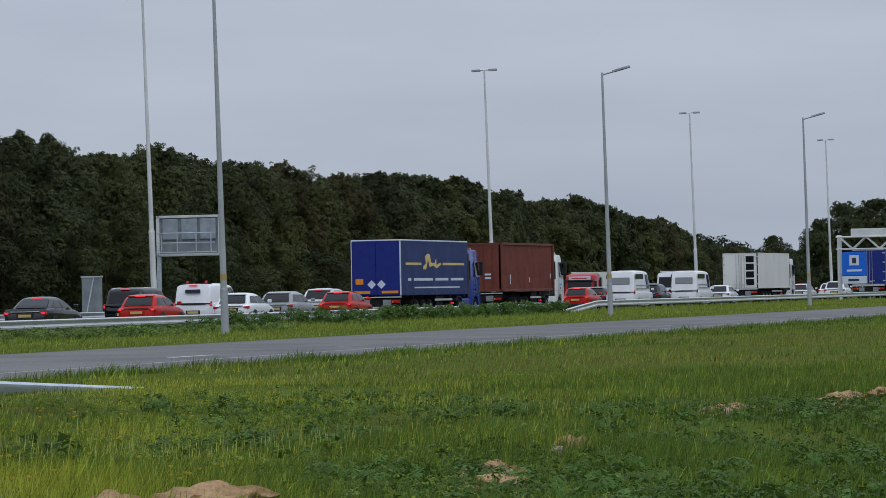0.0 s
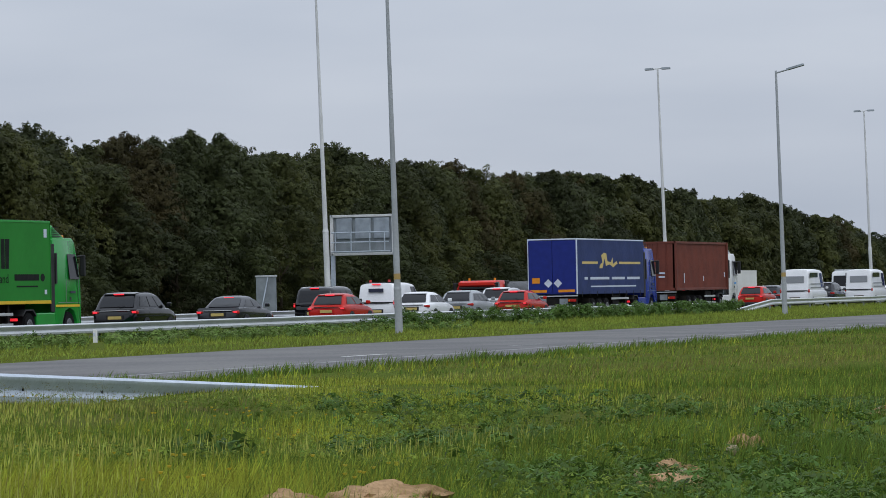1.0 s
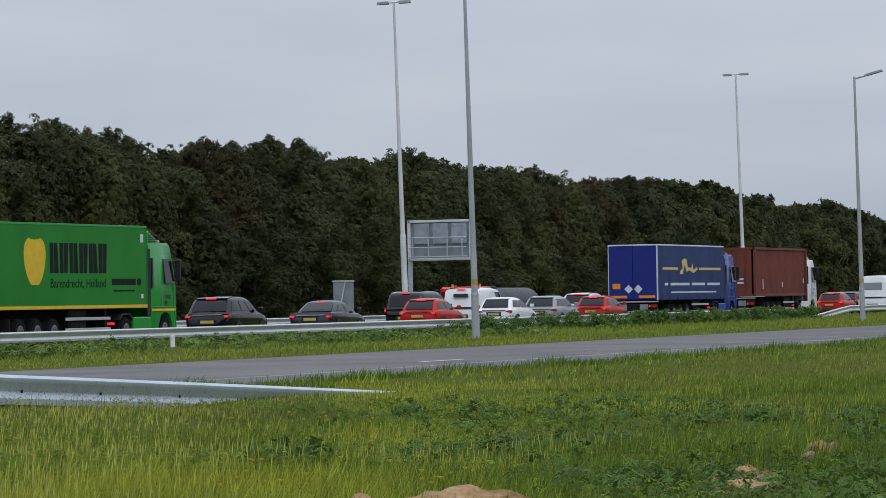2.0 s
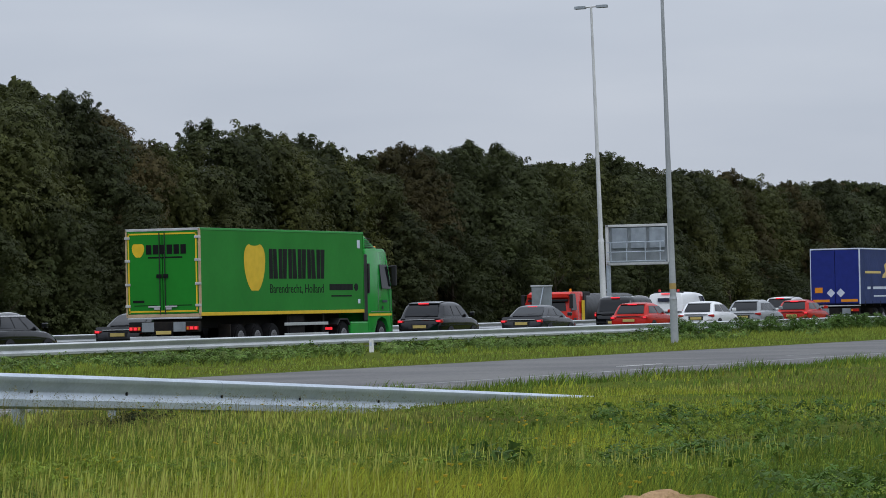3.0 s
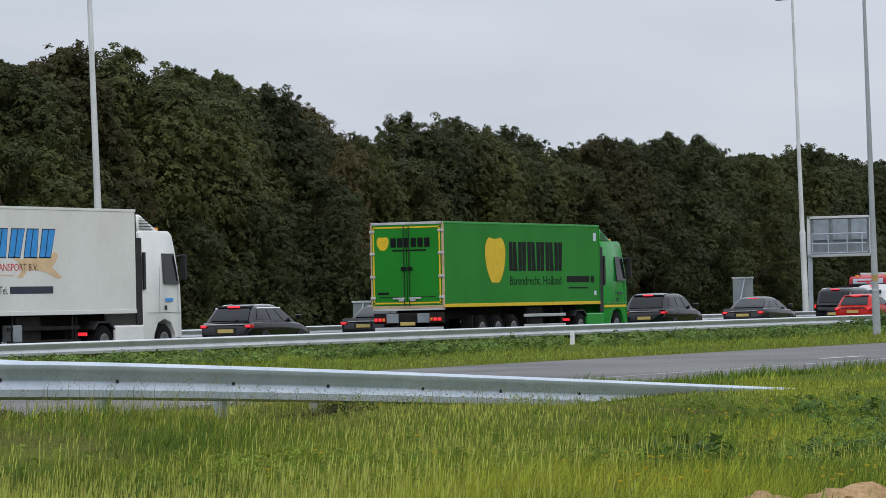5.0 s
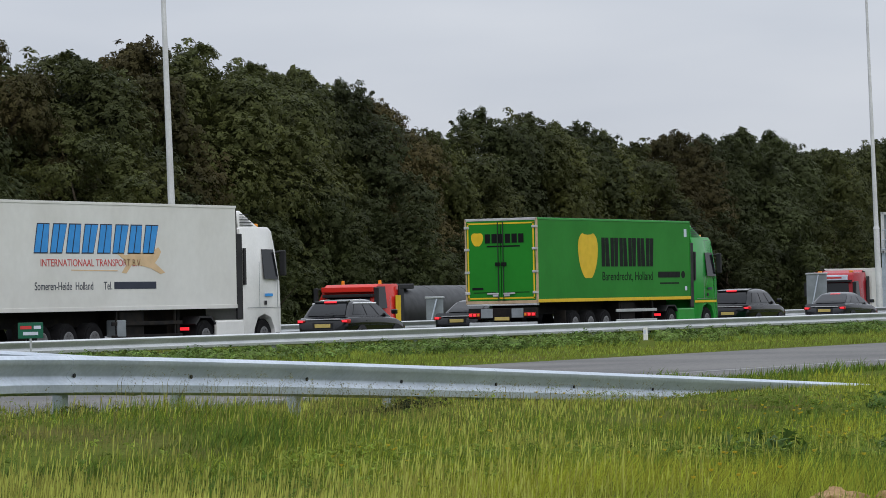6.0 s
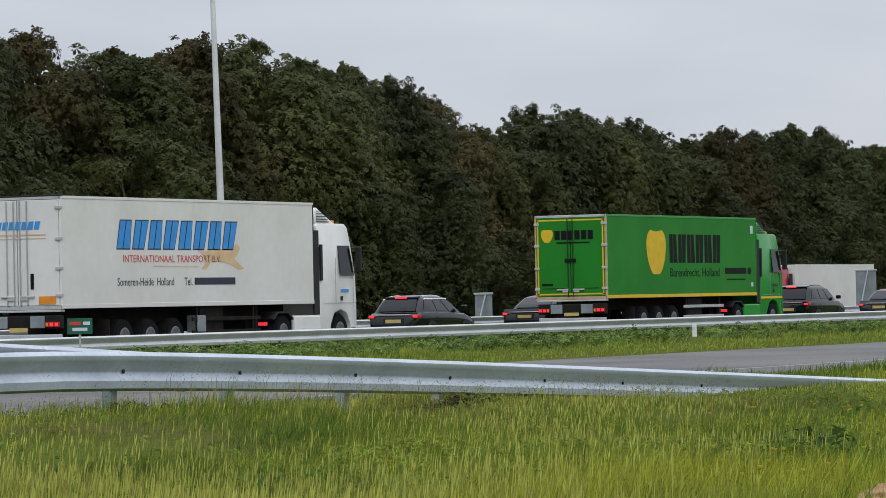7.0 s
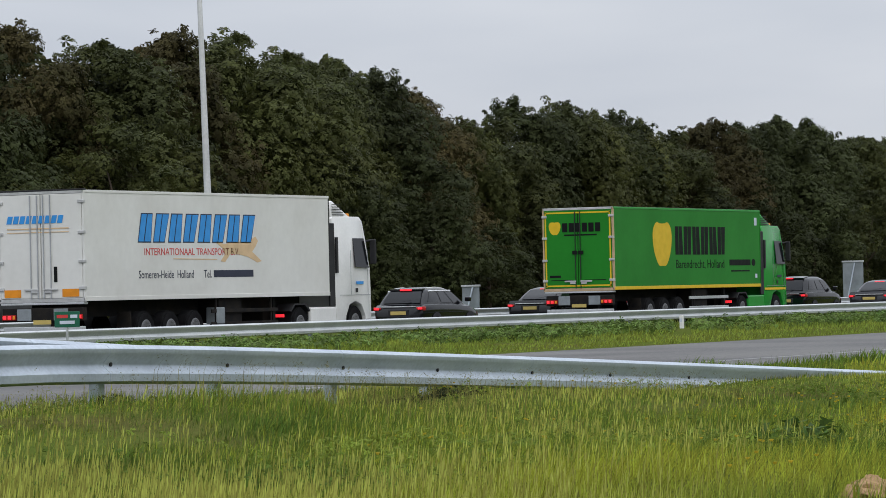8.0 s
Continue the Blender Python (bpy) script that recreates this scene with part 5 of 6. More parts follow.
        for s in (1, -1):
            part("roof_lamp", boxed(x0 + 1.35, x0 + 1.5, s * 0.75, s * 0.95, tall - 0.02, tall + 0.1, 0.02), M["orange"], t)
    part("frame", boxed(x0 - 3.0, x0 + L - 0.2, -0.45, 0.45, 0.62, 0.92, 0.02), M["chassis"], t)
    part("tractor_lamp", boxed(x0 - 3.02, x0 - 2.96, -1.12, -0.86, 0.72, 0.81, 0.01), M["brake_lamp"], t, "lit red tractor lamp")
    return cab


def trailer_under(t, length, axles=(3.15, 4.47, 5.79), low=1.2, lit=True, guard="zinc_dull", plate=True):
    part("trailer_frame", boxed(0.3, length - 0.4, -0.5, 0.5, 0.88, low, 0.02), M["chassis"], t)
    for x in axles:
        for s in (1, -1):
            wheel(t, x, s * 1.06, 0.5, 0.38, 0.6)
    part("rear_underrun", boxed(0.02, 0.16, -1.2, 1.2, 0.5, 0.66, 0.02), M["zinc_dull"], t)
    part("rear_crossbeam", boxed(0.0, 0.2, -1.25, 1.25, low - 0.1, low - 0.045, 0.01), M["zinc_dull"], t)
    part("lamp_panel", boxed(0.02, 0.2, -1.22, 1.22, low - 0.52, low - 0.18, 0.02), M["chassis"], t)
    for s in (1, -1):
        part("bumper_plate", boxed(-0.01, 0.03, s * 0.34, s * 0.76, low - 0.5, low - 0.2, 0.01), M["sign_back"], t)
    for s in (1, -1):
        lamp = part("tail_lamp", boxed(-0.03, 0.06, s * 0.8, s * 1.2, 0.84, 0.97, 0.012), M["red_lamp"], t, "lit red tail lamps" if lit else "red tail lamps")
        part("amber_lens", boxed(-0.036, 0.05, s * 0.81, s * 0.88, 0.86, 0.95, 0.01), M["orange"], lamp)
        if lit:
            for y in (0.93, 1.08):
                part("lit_core", boxed(-0.04, 0.05, s * y, s * (y + 0.1), 0.86, 0.95, 0.015), M["brake_lamp"], lamp)
        part("mud_flap", boxed(axles[-1] - 3.4, axles[-1] - 3.36, s * 0.8, s * 1.22, 0.3, 1.0), M["chassis"], t)
        for z in (0.55, 0.9):
            part("side_guard", boxed(axles[-1] + 0.95, length - 3.1, s * 1.2, s * 1.24, z, z + 0.1, 0.01), M[guard], t)
        for x in (axles[-1] + 1.2, length - 3.5):
            part("guard_post", boxed(x, x + 0.06, s * 1.18, s * 1.22, 0.5, low), M["chassis"], t)
        part("landing_leg", boxed(length - 3.0, length - 2.85, s * 0.9, s * 1.02, 0.3, low, 0.01), M["chassis"], t)
    if plate:
        part("number_plate", boxed(-0.03, 0.0, -0.26, 0.26, 0.72, 0.83), M["plate"], t, "yellow number plate")
    part("pallet_box", boxed(7.3, 8.6, -1.15, 1.15, 0.62, low - 0.05, 0.03), M["chassis"], t)


def box_trailer(t, length, low, top, mat, door_mat, edge_mat, seal_mat="trim", w=1.285):
    body = part("box_body", boxed(0.06, length, -w, w, low, top, 0.018), M[mat], t)
    for s in (1, -1):
        part("lower_rail", boxed(0.05, length + 0.005, s * w - 0.012, s * w + 0.012, low - 0.02, low + 0.09, 0.006), M[edge_mat], body)
        part("upper_rail", boxed(0.05, length + 0.005, s * w - 0.012, s * w + 0.010, top - 0.06, top + 0.012, 0.006), M["green_cab" if mat == "green" else mat], body)
    part("front_edge", boxed(length - 0.03, length + 0.012, -w - 0.012, -w + 0.05, low, top - 0.05), M["trim"] if mat != "green" else M["green"], body)
    part("front_unit", boxed(length, length + 0.32, -0.95, 0.95, top - 1.9, top - 0.15, 0.05), M["trim"], t)
    for s in (1, -1):
        d = part("rear_door", boxed(-0.005, 0.06, s * 0.015, s * (w - 0.06), low + 0.07, top - 0.08, 0.008), M[door_mat], t)
        for y in ((0.09, 0.3) if mat != "green" else (0.09,)):
            part("lock_rod", tube(bmesh.new(), (-0.03, s * y, low + 0.05), (-0.03, s * y, top - 0.1), 0.016, seg=8), M["pole_steel" if mat != "green" else "trim"], d)
        for z in (low + 0.32, low + 1.0, low + 1.75, top - 0.28):
            part("hinge", boxed(-0.035, 0.08, s * (w - 0.16), s * (w + 0.02), z - 0.04, z + 0.04, 0.008), M["steel"], d)
        part("door_handle", boxed(-0.05, -0.02, s * 0.08, s * 0.5, low + 0.27, low + 0.32, 0.008), M["steel"], d)
        part("handle_plate", boxed(-0.04, -0.008, s * 0.1, s * 0.3, low + 0.2, low + 0.32, 0.006), M["steel"], d)
        part("corner_post", boxed(0.0, 0.1, s * (w - 0.05), s * (w + 0.008), low, top, 0.008), M[seal_mat], t)
    part("top_frame", boxed(0.0, 0.1, -w, w, top - 0.07, top + 0.01, 0.008), M["steel"], t)
    part("bottom_frame", boxed(0.0, 0.1, -w, w, low - 0.04, low + 0.06, 0.008), M["steel" if mat != "green" else seal_mat], t)
    return body


def flat_shape(name, outline, side_y, mat, parent, thick=0.004):
    """A printed shape on the right-hand side (y = side_y): outline in x and z."""
    return part(name, prism(bmesh.new(), outline, side_y - thick, side_y), M[mat], parent)


def rear_shape(name, outline, mat, parent, x=-0.006):
    """A printed shape on the rear doors: outline in y and z."""
    bm = bmesh.new()
    prism(bm, [(y, z) for y, z in outline], x - 0.004, x)
    bmesh.ops.transform(bm, matrix=Matrix(((0, 1, 0, 0), (1, 0, 0, 0), (0, 0, 1, 0), (0, 0, 0, 1))), verts=bm.verts)
    return part(name, bm, M[mat], parent)


def on_side(x, z, y):
    """Letters along the right-hand side, read from -y."""
    return Matrix.Translation((x, y, z)) @ Matrix.Rotation(radians(90), 4, "X")


def oval(cx, cz, rx, rz, n=28, waist=0.0):
    return [(cx + rx * math.cos(a) * (1 - waist * (1 - math.sin(a)) / 2), cz + rz * math.sin(a)) for a in (k * 2 * math.pi / n for k in range(n))]


def fruit(cx, cz, rx, rz, n=36):
    """A broad-shouldered fruit outline with a dent on top and a blunt foot."""
    pts = []
    for k in range(n):
        a = k * 2 * math.pi / n
        c, q = math.cos(a), math.sin(a)
        x = math.copysign(abs(c) ** 0.72, c) * (1 - 0.42 * ((1 - q) / 2) ** 1.3)
        z = math.copysign(abs(q) ** 0.9, q) - (0.13 * max(0.0, 1 - (c / 0.35) ** 2) if q > 0 else -0.06 * max(0.0, 1 - (c / 0.3) ** 2))
        pts.append((cx + rx * x, cz + rz * z))
    return pts


def block_mark(count, x, z, w, h, mat, parent, y, slant=0.0, gap=0.2, grow=0.0, stem=0.42):
    """A row of plain strokes on the right-hand side, standing for a brand's mark: a stem and a tapering stroke each."""
    step = w / count
    for k in range(count):
        x0 = x + k * step
        x1 = x0 + (1 - gap) * step
        xs = x0 + stem * (x1 - x0)
        taper = 0.22 * (x1 - xs) * (1 if k % 2 else -1)
        for a, c, d in ((x0, xs, 0.0), (xs + 0.06 * step, x1, taper)):
            lo, hi = z - grow, z + h + grow
            pts = [(a - grow, lo), (c + grow - max(d, 0), lo), (c + grow + slant * h + min(d, 0), hi), (a - grow + slant * h, hi)]
            part("mark", prism(bmesh.new(), pts, y - 0.004, y), M[mat], parent)


def green_truck():
    t = thing("green_truck", "green refrigerated semi-trailer truck with yellow fruit emblem", "truck", "trucks in the queue")
    low, top, w = 1.3, 4.05, 1.285
    b = box_trailer(t, 13.5, low, top, "green", "green", "yellow", "seal")
    trailer_under(t, 13.5, low=low)
    y = -w - 0.002
    flat_shape("emblem", fruit(4.25, 2.82, 0.98, 0.80), y, "yellow", b)
    block_mark(6, 5.42, 2.45, 4.75, 0.98, "ink", b, y, gap=0.12)
    lettering("lettering", "Barendrecht, Holland", 0.43, M["ink"], b, on_side(5.42, 1.98, y - 0.002), 1.22)
    flat_shape("brand_bar", [(10.45, 2.06), (12.5, 2.06), (12.5, 2.27), (10.45, 2.27)], y, "ink", b)
    flat_shape("brand_dot", oval(12.8, 2.16, 0.18, 0.13, 14), y, "ink", b)
    flat_shape("small_bar", [(10.6, 1.84), (12.4, 1.84), (12.4, 1.89), (10.6, 1.89)], y, "ink", b)
    flat_shape("label", [(12.95, 3.5), (13.2, 3.5), (13.2, 3.78), (12.95, 3.78)], y, "print_pale", b)
    flat_shape("warning_label", [(12.95, 1.6), (13.15, 1.6), (13.15, 1.75), (12.95, 1.75)], y, "print_pale", b)
    for s in (1, -1):
        rear_shape("yellow_edge", [(s * 1.15, low + 0.1), (s * 1.2, low + 0.1), (s * 1.2, top - 0.12), (s * 1.15, top - 0.12)][::s], "yellow", t)
    rear_shape("yellow_edge", [(-1.2, top - 0.18), (1.2, top - 0.18), (1.2, top - 0.13), (-1.2, top - 0.13)], "yellow", t)
    rear_shape("yellow_edge", [(-1.2, low + 0.12), (1.2, low + 0.12), (1.2, low + 0.17), (-1.2, low + 0.17)], "yellow", t)
    rear_shape("emblem", fruit(0.84, 3.38, 0.25, 0.23, 24), "yellow", t)
    for k in range(6):
        y0 = 0.56 - k * 0.24
        rear_shape("mark", [(y0, 3.25), (y0 - 0.19, 3.25), (y0 - 0.19, 3.55), (y0, 3.55)], "ink", t, x=-0.012)
    rear_shape("small_bar", [(-0.7, 3.12), (0.5, 3.12), (0.5, 3.17), (-0.7, 3.17)], "ink", t)
    rear_shape("small_bar", [(0.65, 1.72), (1.05, 1.72), (1.05, 1.8), (0.65, 1.8)], "ink", t)
    for s in (1, -1):
        rear_shape("small_bar", [(s * 0.2, 1.62), (s * 1.0, 1.62), (s * 1.0, 1.645), (s * 0.2, 1.645)][::s], "ink", t)
        part("door_latch", boxed(-0.05, -0.01, s * 0.02, s * 0.2, 2.5, 2.62, 0.01), M["ink"], t)
    truck_cab(t, 13.98, "green_cab", tall=3.5, full=4.0, stripe="yellow")
    return t


def white_truck():
    t = thing("white_truck", "white refrigerated semi-trailer truck with blue lettering", "truck", "trucks in the queue")
    low, top, w = 1.32, 4.14, 1.285
    b = box_trailer(t, 13.65, low, top, "panel_white", "panel_white", "panel_white", "panel_white")
    trailer_under(t, 13.65, low=low, guard="chassis")
    y = -w - 0.002
    block_mark(8, 2.76, 2.83, 6.4, 0.72, "print_dark", b, y, slant=0.28, gap=0.2, grow=0.03)
    block_mark(8, 2.76, 2.83, 6.4, 0.72, "print_blue", b, y - 0.005, slant=0.28, gap=0.2)
    lettering("lettering", "INTERNATIONAAL TRANSPORT B.V.", 0.27, M["print_red"], b, on_side(3.05, 2.47, y - 0.002), 1.19)
    cat = [(7.2, 2.30), (7.45, 2.28), (7.75, 2.5), (8.3, 2.48), (8.75, 2.42), (9.3, 2.26), (9.55, 2.3), (9.0, 2.56), (9.2, 2.7), (9.35, 2.86), (9.2, 2.98), (8.95, 2.9), (8.5, 2.84), (7.9, 2.84), (7.4, 2.76),
           (7.0, 2.9), (6.85, 2.86), (7.3, 2.66), (7.45, 2.5)]
    flat_shape("emblem", cat, y, "print_tan", b)
    flat_shape("underline", [(4.6, 2.36), (7.0, 2.34), (7.0, 2.365), (4.6, 2.385)], y, "print_tan", b)
    lettering("lettering", "Someren-Heide  Holland", 0.30, M["print_dark"], b, on_side(2.75, 1.86, y - 0.002), 0.98)
    lettering("lettering", "Tel.", 0.30, M["print_dark"], b, on_side(6.25, 1.86, y - 0.002), 0.98)
    flat_shape("number_bar", [(6.8, 1.87), (9.05, 1.87), (9.05, 2.06), (6.8, 2.06)], y, "print_dark", b)
    for k in range(9):
        y0 = 1.02 - k * 0.19
        rear_shape("mark", [(y0, 3.32), (y0 - 0.15, 3.32), (y0 - 0.2, 3.52), (y0 - 0.05, 3.52)], "print_blue", t, x=-0.012)
    for z0, z1 in ((3.17, 3.2), (3.08, 3.1)):
        rear_shape("underline", [(1.0, z0), (-0.85, z0), (-0.85, z1), (1.0, z1)], "print_tan", t, x=-0.012)
    for s in (1, -1):
        rear_shape("marker_panel", [(s * 0.62, 1.42), (s * 1.12, 1.42), (s * 1.12, 1.62), (s * 0.62, 1.62)][::s], "orange", t, x=-0.012)
    part("dark_head_frame", boxed(-0.008, 0.12, -w - 0.015, w + 0.015, top + 0.002, top + 0.045, 0.008), M["trim"], t, "dark upper door frame")
    rear_shape("vent", [(-0.38, 1.8), (-0.48, 1.8), (-0.48, 2.2), (-0.38, 2.2)], "ink", t, x=-0.012)
    truck_cab(t, 14.1, "white", tall=3.58, full=4.1)
    part("tool_box", boxed(7.0, 7.45, -1.26, -0.9, 0.6, 1.05, 0.03), M["sign_back"], t, "small grey tool box")
    return t


def blue_truck():
    t = thing("blue_truck", "dark blue curtain-side semi-trailer truck with gold lettering", "truck", "trucks in the queue")
    low, top, w = 1.2, 3.95, 1.27
    b = part("curtain", boxed(0.08, 13.3, -w, w, low, top, 0.02), M["curtain"], t)
    part("roof", boxed(0.02, 13.35, -w - 0.01, w + 0.01, top - 0.03, top + 0.04, 0.02), M["print_pale"], t, "pale roof edge")
    part("rear_door", boxed(-0.01, 0.07, 0.01, w - 0.04, low + 0.05, top - 0.06, 0.01), M["door_blue"], t)
    part("rear_door", boxed(-0.01, 0.07, -w + 0.04, -0.01, low + 0.05, top - 0.06, 0.01), M["door_blue"], t)
    for s in (1, -1):
        part("corner_post", boxed(0, 0.12, s * (w - 0.05), s * (w + 0.006), low, top, 0.01), M["print_pale"], t)
        rear_shape("yellow_strip", [(s * 0.3, 1.32), (s * 1.15, 1.32), (s * 1.15, 1.45), (s * 0.3, 1.45)][::s], "orange", t, x=-0.014)
    rear_shape("orange_board", [(1.05, 1.78), (0.65, 1.78), (0.65, 2.05), (1.05, 2.05)], "orange", t, x=-0.014)
    for y0 in (0.22, -0.28):
        rear_shape("hazard_diamond", [(y0, 1.55), (y0 - 0.22, 1.77), (y0, 1.99), (y0 + 0.22, 1.77)], "print_pale", t, x=-0.014)
    y = -w - 0.002
    for x0, x1 in ((1.0, 4.0), (8.2, 12.6)):
        flat_shape("gold_line", [(x0, 2.72), (x1, 2.72), (x1, 2.84), (x0, 2.84)], y, "print_gold", b)
    swash = [(4.3, 2.5), (4.9, 2.5), (5.3, 3.0), (5.6, 2.62), (6.3, 2.7), (7.0, 2.55), (7.9, 2.75), (7.7, 2.86), (7.0, 2.72), (6.9, 3.05), (6.6, 2.82), (5.9, 2.85), (5.7, 3.25), (5.2, 3.3), (4.7, 3.15), (4.9, 2.8), (4.4, 2.66)]
    flat_shape("gold_mark", swash, y, "print_gold", b)
    for x0, x1 in ((1.4, 2.0), (2.5, 6.2), (6.7, 9.3), (9.8, 12.4)):
        flat_shape("text_bar", [(x0, 1.93), (x1, 1.93), (x1, 2.06), (x0, 2.06)], y, "print_pale", b)
    flat_shape("text_bar", [(2.6, 1.55), (11.6, 1.55), (11.6, 1.62), (2.6, 1.62)], y, "print_pale", b)
    for k in range(9):
        part("curtain_strap", boxed(0.9 + 1.45 * k, 0.95 + 1.45 * k, -w - 0.012, -w, low - 0.12, low + 0.14), M["trim"], b)
    trailer_under(t, 13.3, low=low, lit=False, plate=False)
    truck_cab(t, 13.85, "cab_blue", tall=3.55, full=3.9)
    return t


def container_truck():
    t = thing("container_truck", "truck carrying a rust-red forty-foot shipping container", "truck", "trucks in the queue")
    low, top, w = 1.3, 3.98, 1.22
    bm = bmesh.new()
    # corrugated sides
    n, L = 60, 12.2
    for s in (1, -1):
        pts = []
        for k in range(n * 4 + 1):
            d = (0.0, 0.0, 0.035, 0.035)[k % 4]
            pts.append((0.1 + (L - 0.2) * k / (n * 4), s * (w - d)))
        lo = [bm.verts.new((x, y, low + 0.12)) for x, y in pts]
        hi = [bm.verts.new((x, y, top - 0.1)) for x, y in pts]
        for i in range(len(pts) - 1):
            bm.faces.new((lo[i], lo[i + 1], hi[i + 1], hi[i]))
    part("side_panel", bm, M["oxide"], t)
    bm = bmesh.new()
    for s in (1, -1):
        box(bm, 0, L, s * w - 0.05, s * w + 0.01, low, low + 0.14, 0.008)
        box(bm, 0, L, s * w - 0.05, s * w + 0.01, top - 0.12, top, 0.008)
        for x in (0, L - 0.14):
            box(bm, x, x + 0.14, s * w - 0.12, s * w + 0.012, low, top, 0.008)
    for x in (0, L - 0.1):
        box(bm, x, x + 0.1, -w, w, low, low + 0.14, 0.008)
        box(bm, x, x + 0.1, -w, w, top - 0.12, top, 0.008)
    part("container_frame", bm, M["oxide"], t)
    part("container_roof", boxed(0.05, L - 0.05, -w + 0.02, w - 0.02, top - 0.05, top - 0.015), M["oxide"], t)
    part("front_wall", boxed(L - 0.06, L - 0.02, -w + 0.1, w - 0.1, low + 0.1, top - 0.1), M["oxide"], t)
    for s in (1, -1):
        d = part("container_door", boxed(0.02, 0.08, s * 0.01, s * (w - 0.12), low + 0.13, top - 0.12, 0.01), M["oxide"], t)
        for y in (0.25, 0.75):
            part("lock_rod", tube(bmesh.new(), (-0.02, s * y, low + 0.08), (-0.02, s * y, top - 0.08), 0.02, seg=8), M["oxide"], d)
        for z in (2.2, 2.0):
            part("text_bar", boxed(0.005, 0.02, s * 0.3, s * 0.65, z, z + 0.1), M["print_pale"], d, "pale unreadable lettering")
    for x, z in ((2.0, 1.95), (2.0, 1.7), (6.5, 1.8), (11.6, 2.0)):
        part("side_label", boxed(x, x + 0.16, -w - 0.012, -w - 0.002, z, z + 0.28), M["print_pale"], t)
    trailer_under(t, 12.4, low=1.28, lit=False, plate=False)
    truck_cab(t, 12.75, "white", tall=3.35, full=3.85)
    part("exhaust_stack", boxed(12.3, 12.7, -1.0, -0.5, 1.0, 3.9, 0.04), M["sign_back"], t)
    return t


def lone_box_truck(name, label, length, low, top, mat, cab_mat, cab_tall, group, dark_bar=True, lit=False):
    t = thing(name, label, "truck", group)
    b = box_trailer(t, length, low, top, mat, mat, mat, mat)
    if dark_bar:
        for k in range(4):
            z = 1.42 + 0.56 * k
            rear_shape("mark", [(-0.42, z), (-1.02, z), (-1.02, z + 0.46), (-0.42, z + 0.46)], "ink", t, x=-0.012)
        part("dark_edge", boxed(-0.01, 0.12, -1.3, -1.22, low, top, 0.008), M["trim"], t)
    trailer_under(t, length, axles=(2.6, 3.9, 5.2) if length > 12 else (2.2, 3.4), low=low, lit=lit, plate=False)
    truck_cab(t, length + 0.5, cab_mat, tall=cab_tall, full=top - 0.02)
    return t


def tank_truck():
    """Red cab with a dark tank trailer."""
    t = thing("tank_truck", "red truck with yellow side panels pulling a dark grey tank trailer", "truck", "trucks on the opposite carriageway")
    bm = bmesh.new()
    prof = [(0.0, 0.55), (0.25, 0.85), (0.6, 0.93), (4.6, 0.93), (9.4, 0.93), (9.75, 0.85), (10.0, 0.55)]
    rings = [[bm.verts.new((x, r * math.cos(a), 2.05 + r * math.sin(a))) for a in (k * math.pi / 14 for k in range(28))] for x, r in prof]
    for a, b in zip(rings, rings[1:]):
        for i in range(28):
            bm.faces.new((a[i], a[(i + 1) % 28], b[(i + 1) % 28], b[i]))
    bm.faces.new(rings[0])
    bm.faces.new(rings[-1])
    part("tank", bm, M["tank"], t, smooth=40)
    for x in (3.2, 6.4):
        part("tank_hoop", tube(bmesh.new(), (x, 0, 2.05), (x + 0.08, 0, 2.05), 0.936, 0.936, 28), M["tank"], t)
    part("pump_housing", boxed(8.5, 10.1, -0.8, 0.8, 2.85, 3.05, 0.04), M["trim"], t)
    trailer_under(t, 10.0, axles=(1.2, 2.5), low=1.2, lit=False, plate=False)
    cab = truck_cab(t, 10.65, "orange_cab", tall=3.05, deflector=False)
    part("front_bumper", boxed(12.8, 12.98, -1.2, 1.2, 0.42, 0.8, 0.04), M["post_white"], t, "white front bumper")
    part("grille", boxed(12.82, 12.925, -0.75, 0.75, 1.0, 1.75, 0.03), M["trim"], t)
    for s in (1, -1):
        part("headlamp", boxed(12.86, 12.99, s * 0.8, s * 1.14, 0.86, 1.06, 0.03), M["print_pale"], t)
    part("sun_visor", boxed(12.65, 12.9, -1.1, 1.1, 2.75, 2.95, 0.02), M["orange_cab"], t)
    for s in (1, -1):
        part("yellow_panel", boxed(10.7, 11.15, s * 1.245, s * 1.255, 1.2, 2.6), M["yellow"], cab)
        part("beacon", tube(bmesh.new(), (11.6, s * 0.8, 3.04), (11.6, s * 0.8, 3.2), 0.07, 0.06, 10), M["orange"], t)
    return t


LANE, FAST = 53.8, 57.3
VEH = {}
VEH["green"] = (green_truck(), 53.785, (109.03, 110.64, 112.25, 113.87, 115.49, 117.13, 118.78, 120.44, 122.11))
VEH["white"] = (white_truck(), 53.785, (75.62, 77.06, 78.5, 79.93, 81.37, 82.85, 84.43, 86.1, 87.86))
VEH["blue"] = (blue_truck(), 53.77, (190.36, 190.92, 191.48, 192.05, 192.61, 193.1, 193.5, 193.8, 194.0))
VEH["container"] = (container_truck(), 53.72, (211.0, 211.05, 211.3, 211.7, 212.1, 212.5, 212.9, 213.2, 213.4))
VEH["suv_c"] = (car("suv", "black estate car with chrome window trim and lit brake lamps", "estate", "car_black", chrome=True), LANE, (95.6, 97.36, 99.13, 100.89, 102.64, 104.31, 105.85, 107.3, 108.5))
VEH["sedan_c"] = (car("sedan", "dark sedan beside the green truck in the fast lane", "sedan", "car_black"), FAST, (112.42, 114.21, 116.0, 117.78, 119.52, 121.19, 122.8, 124.35, 125.84))
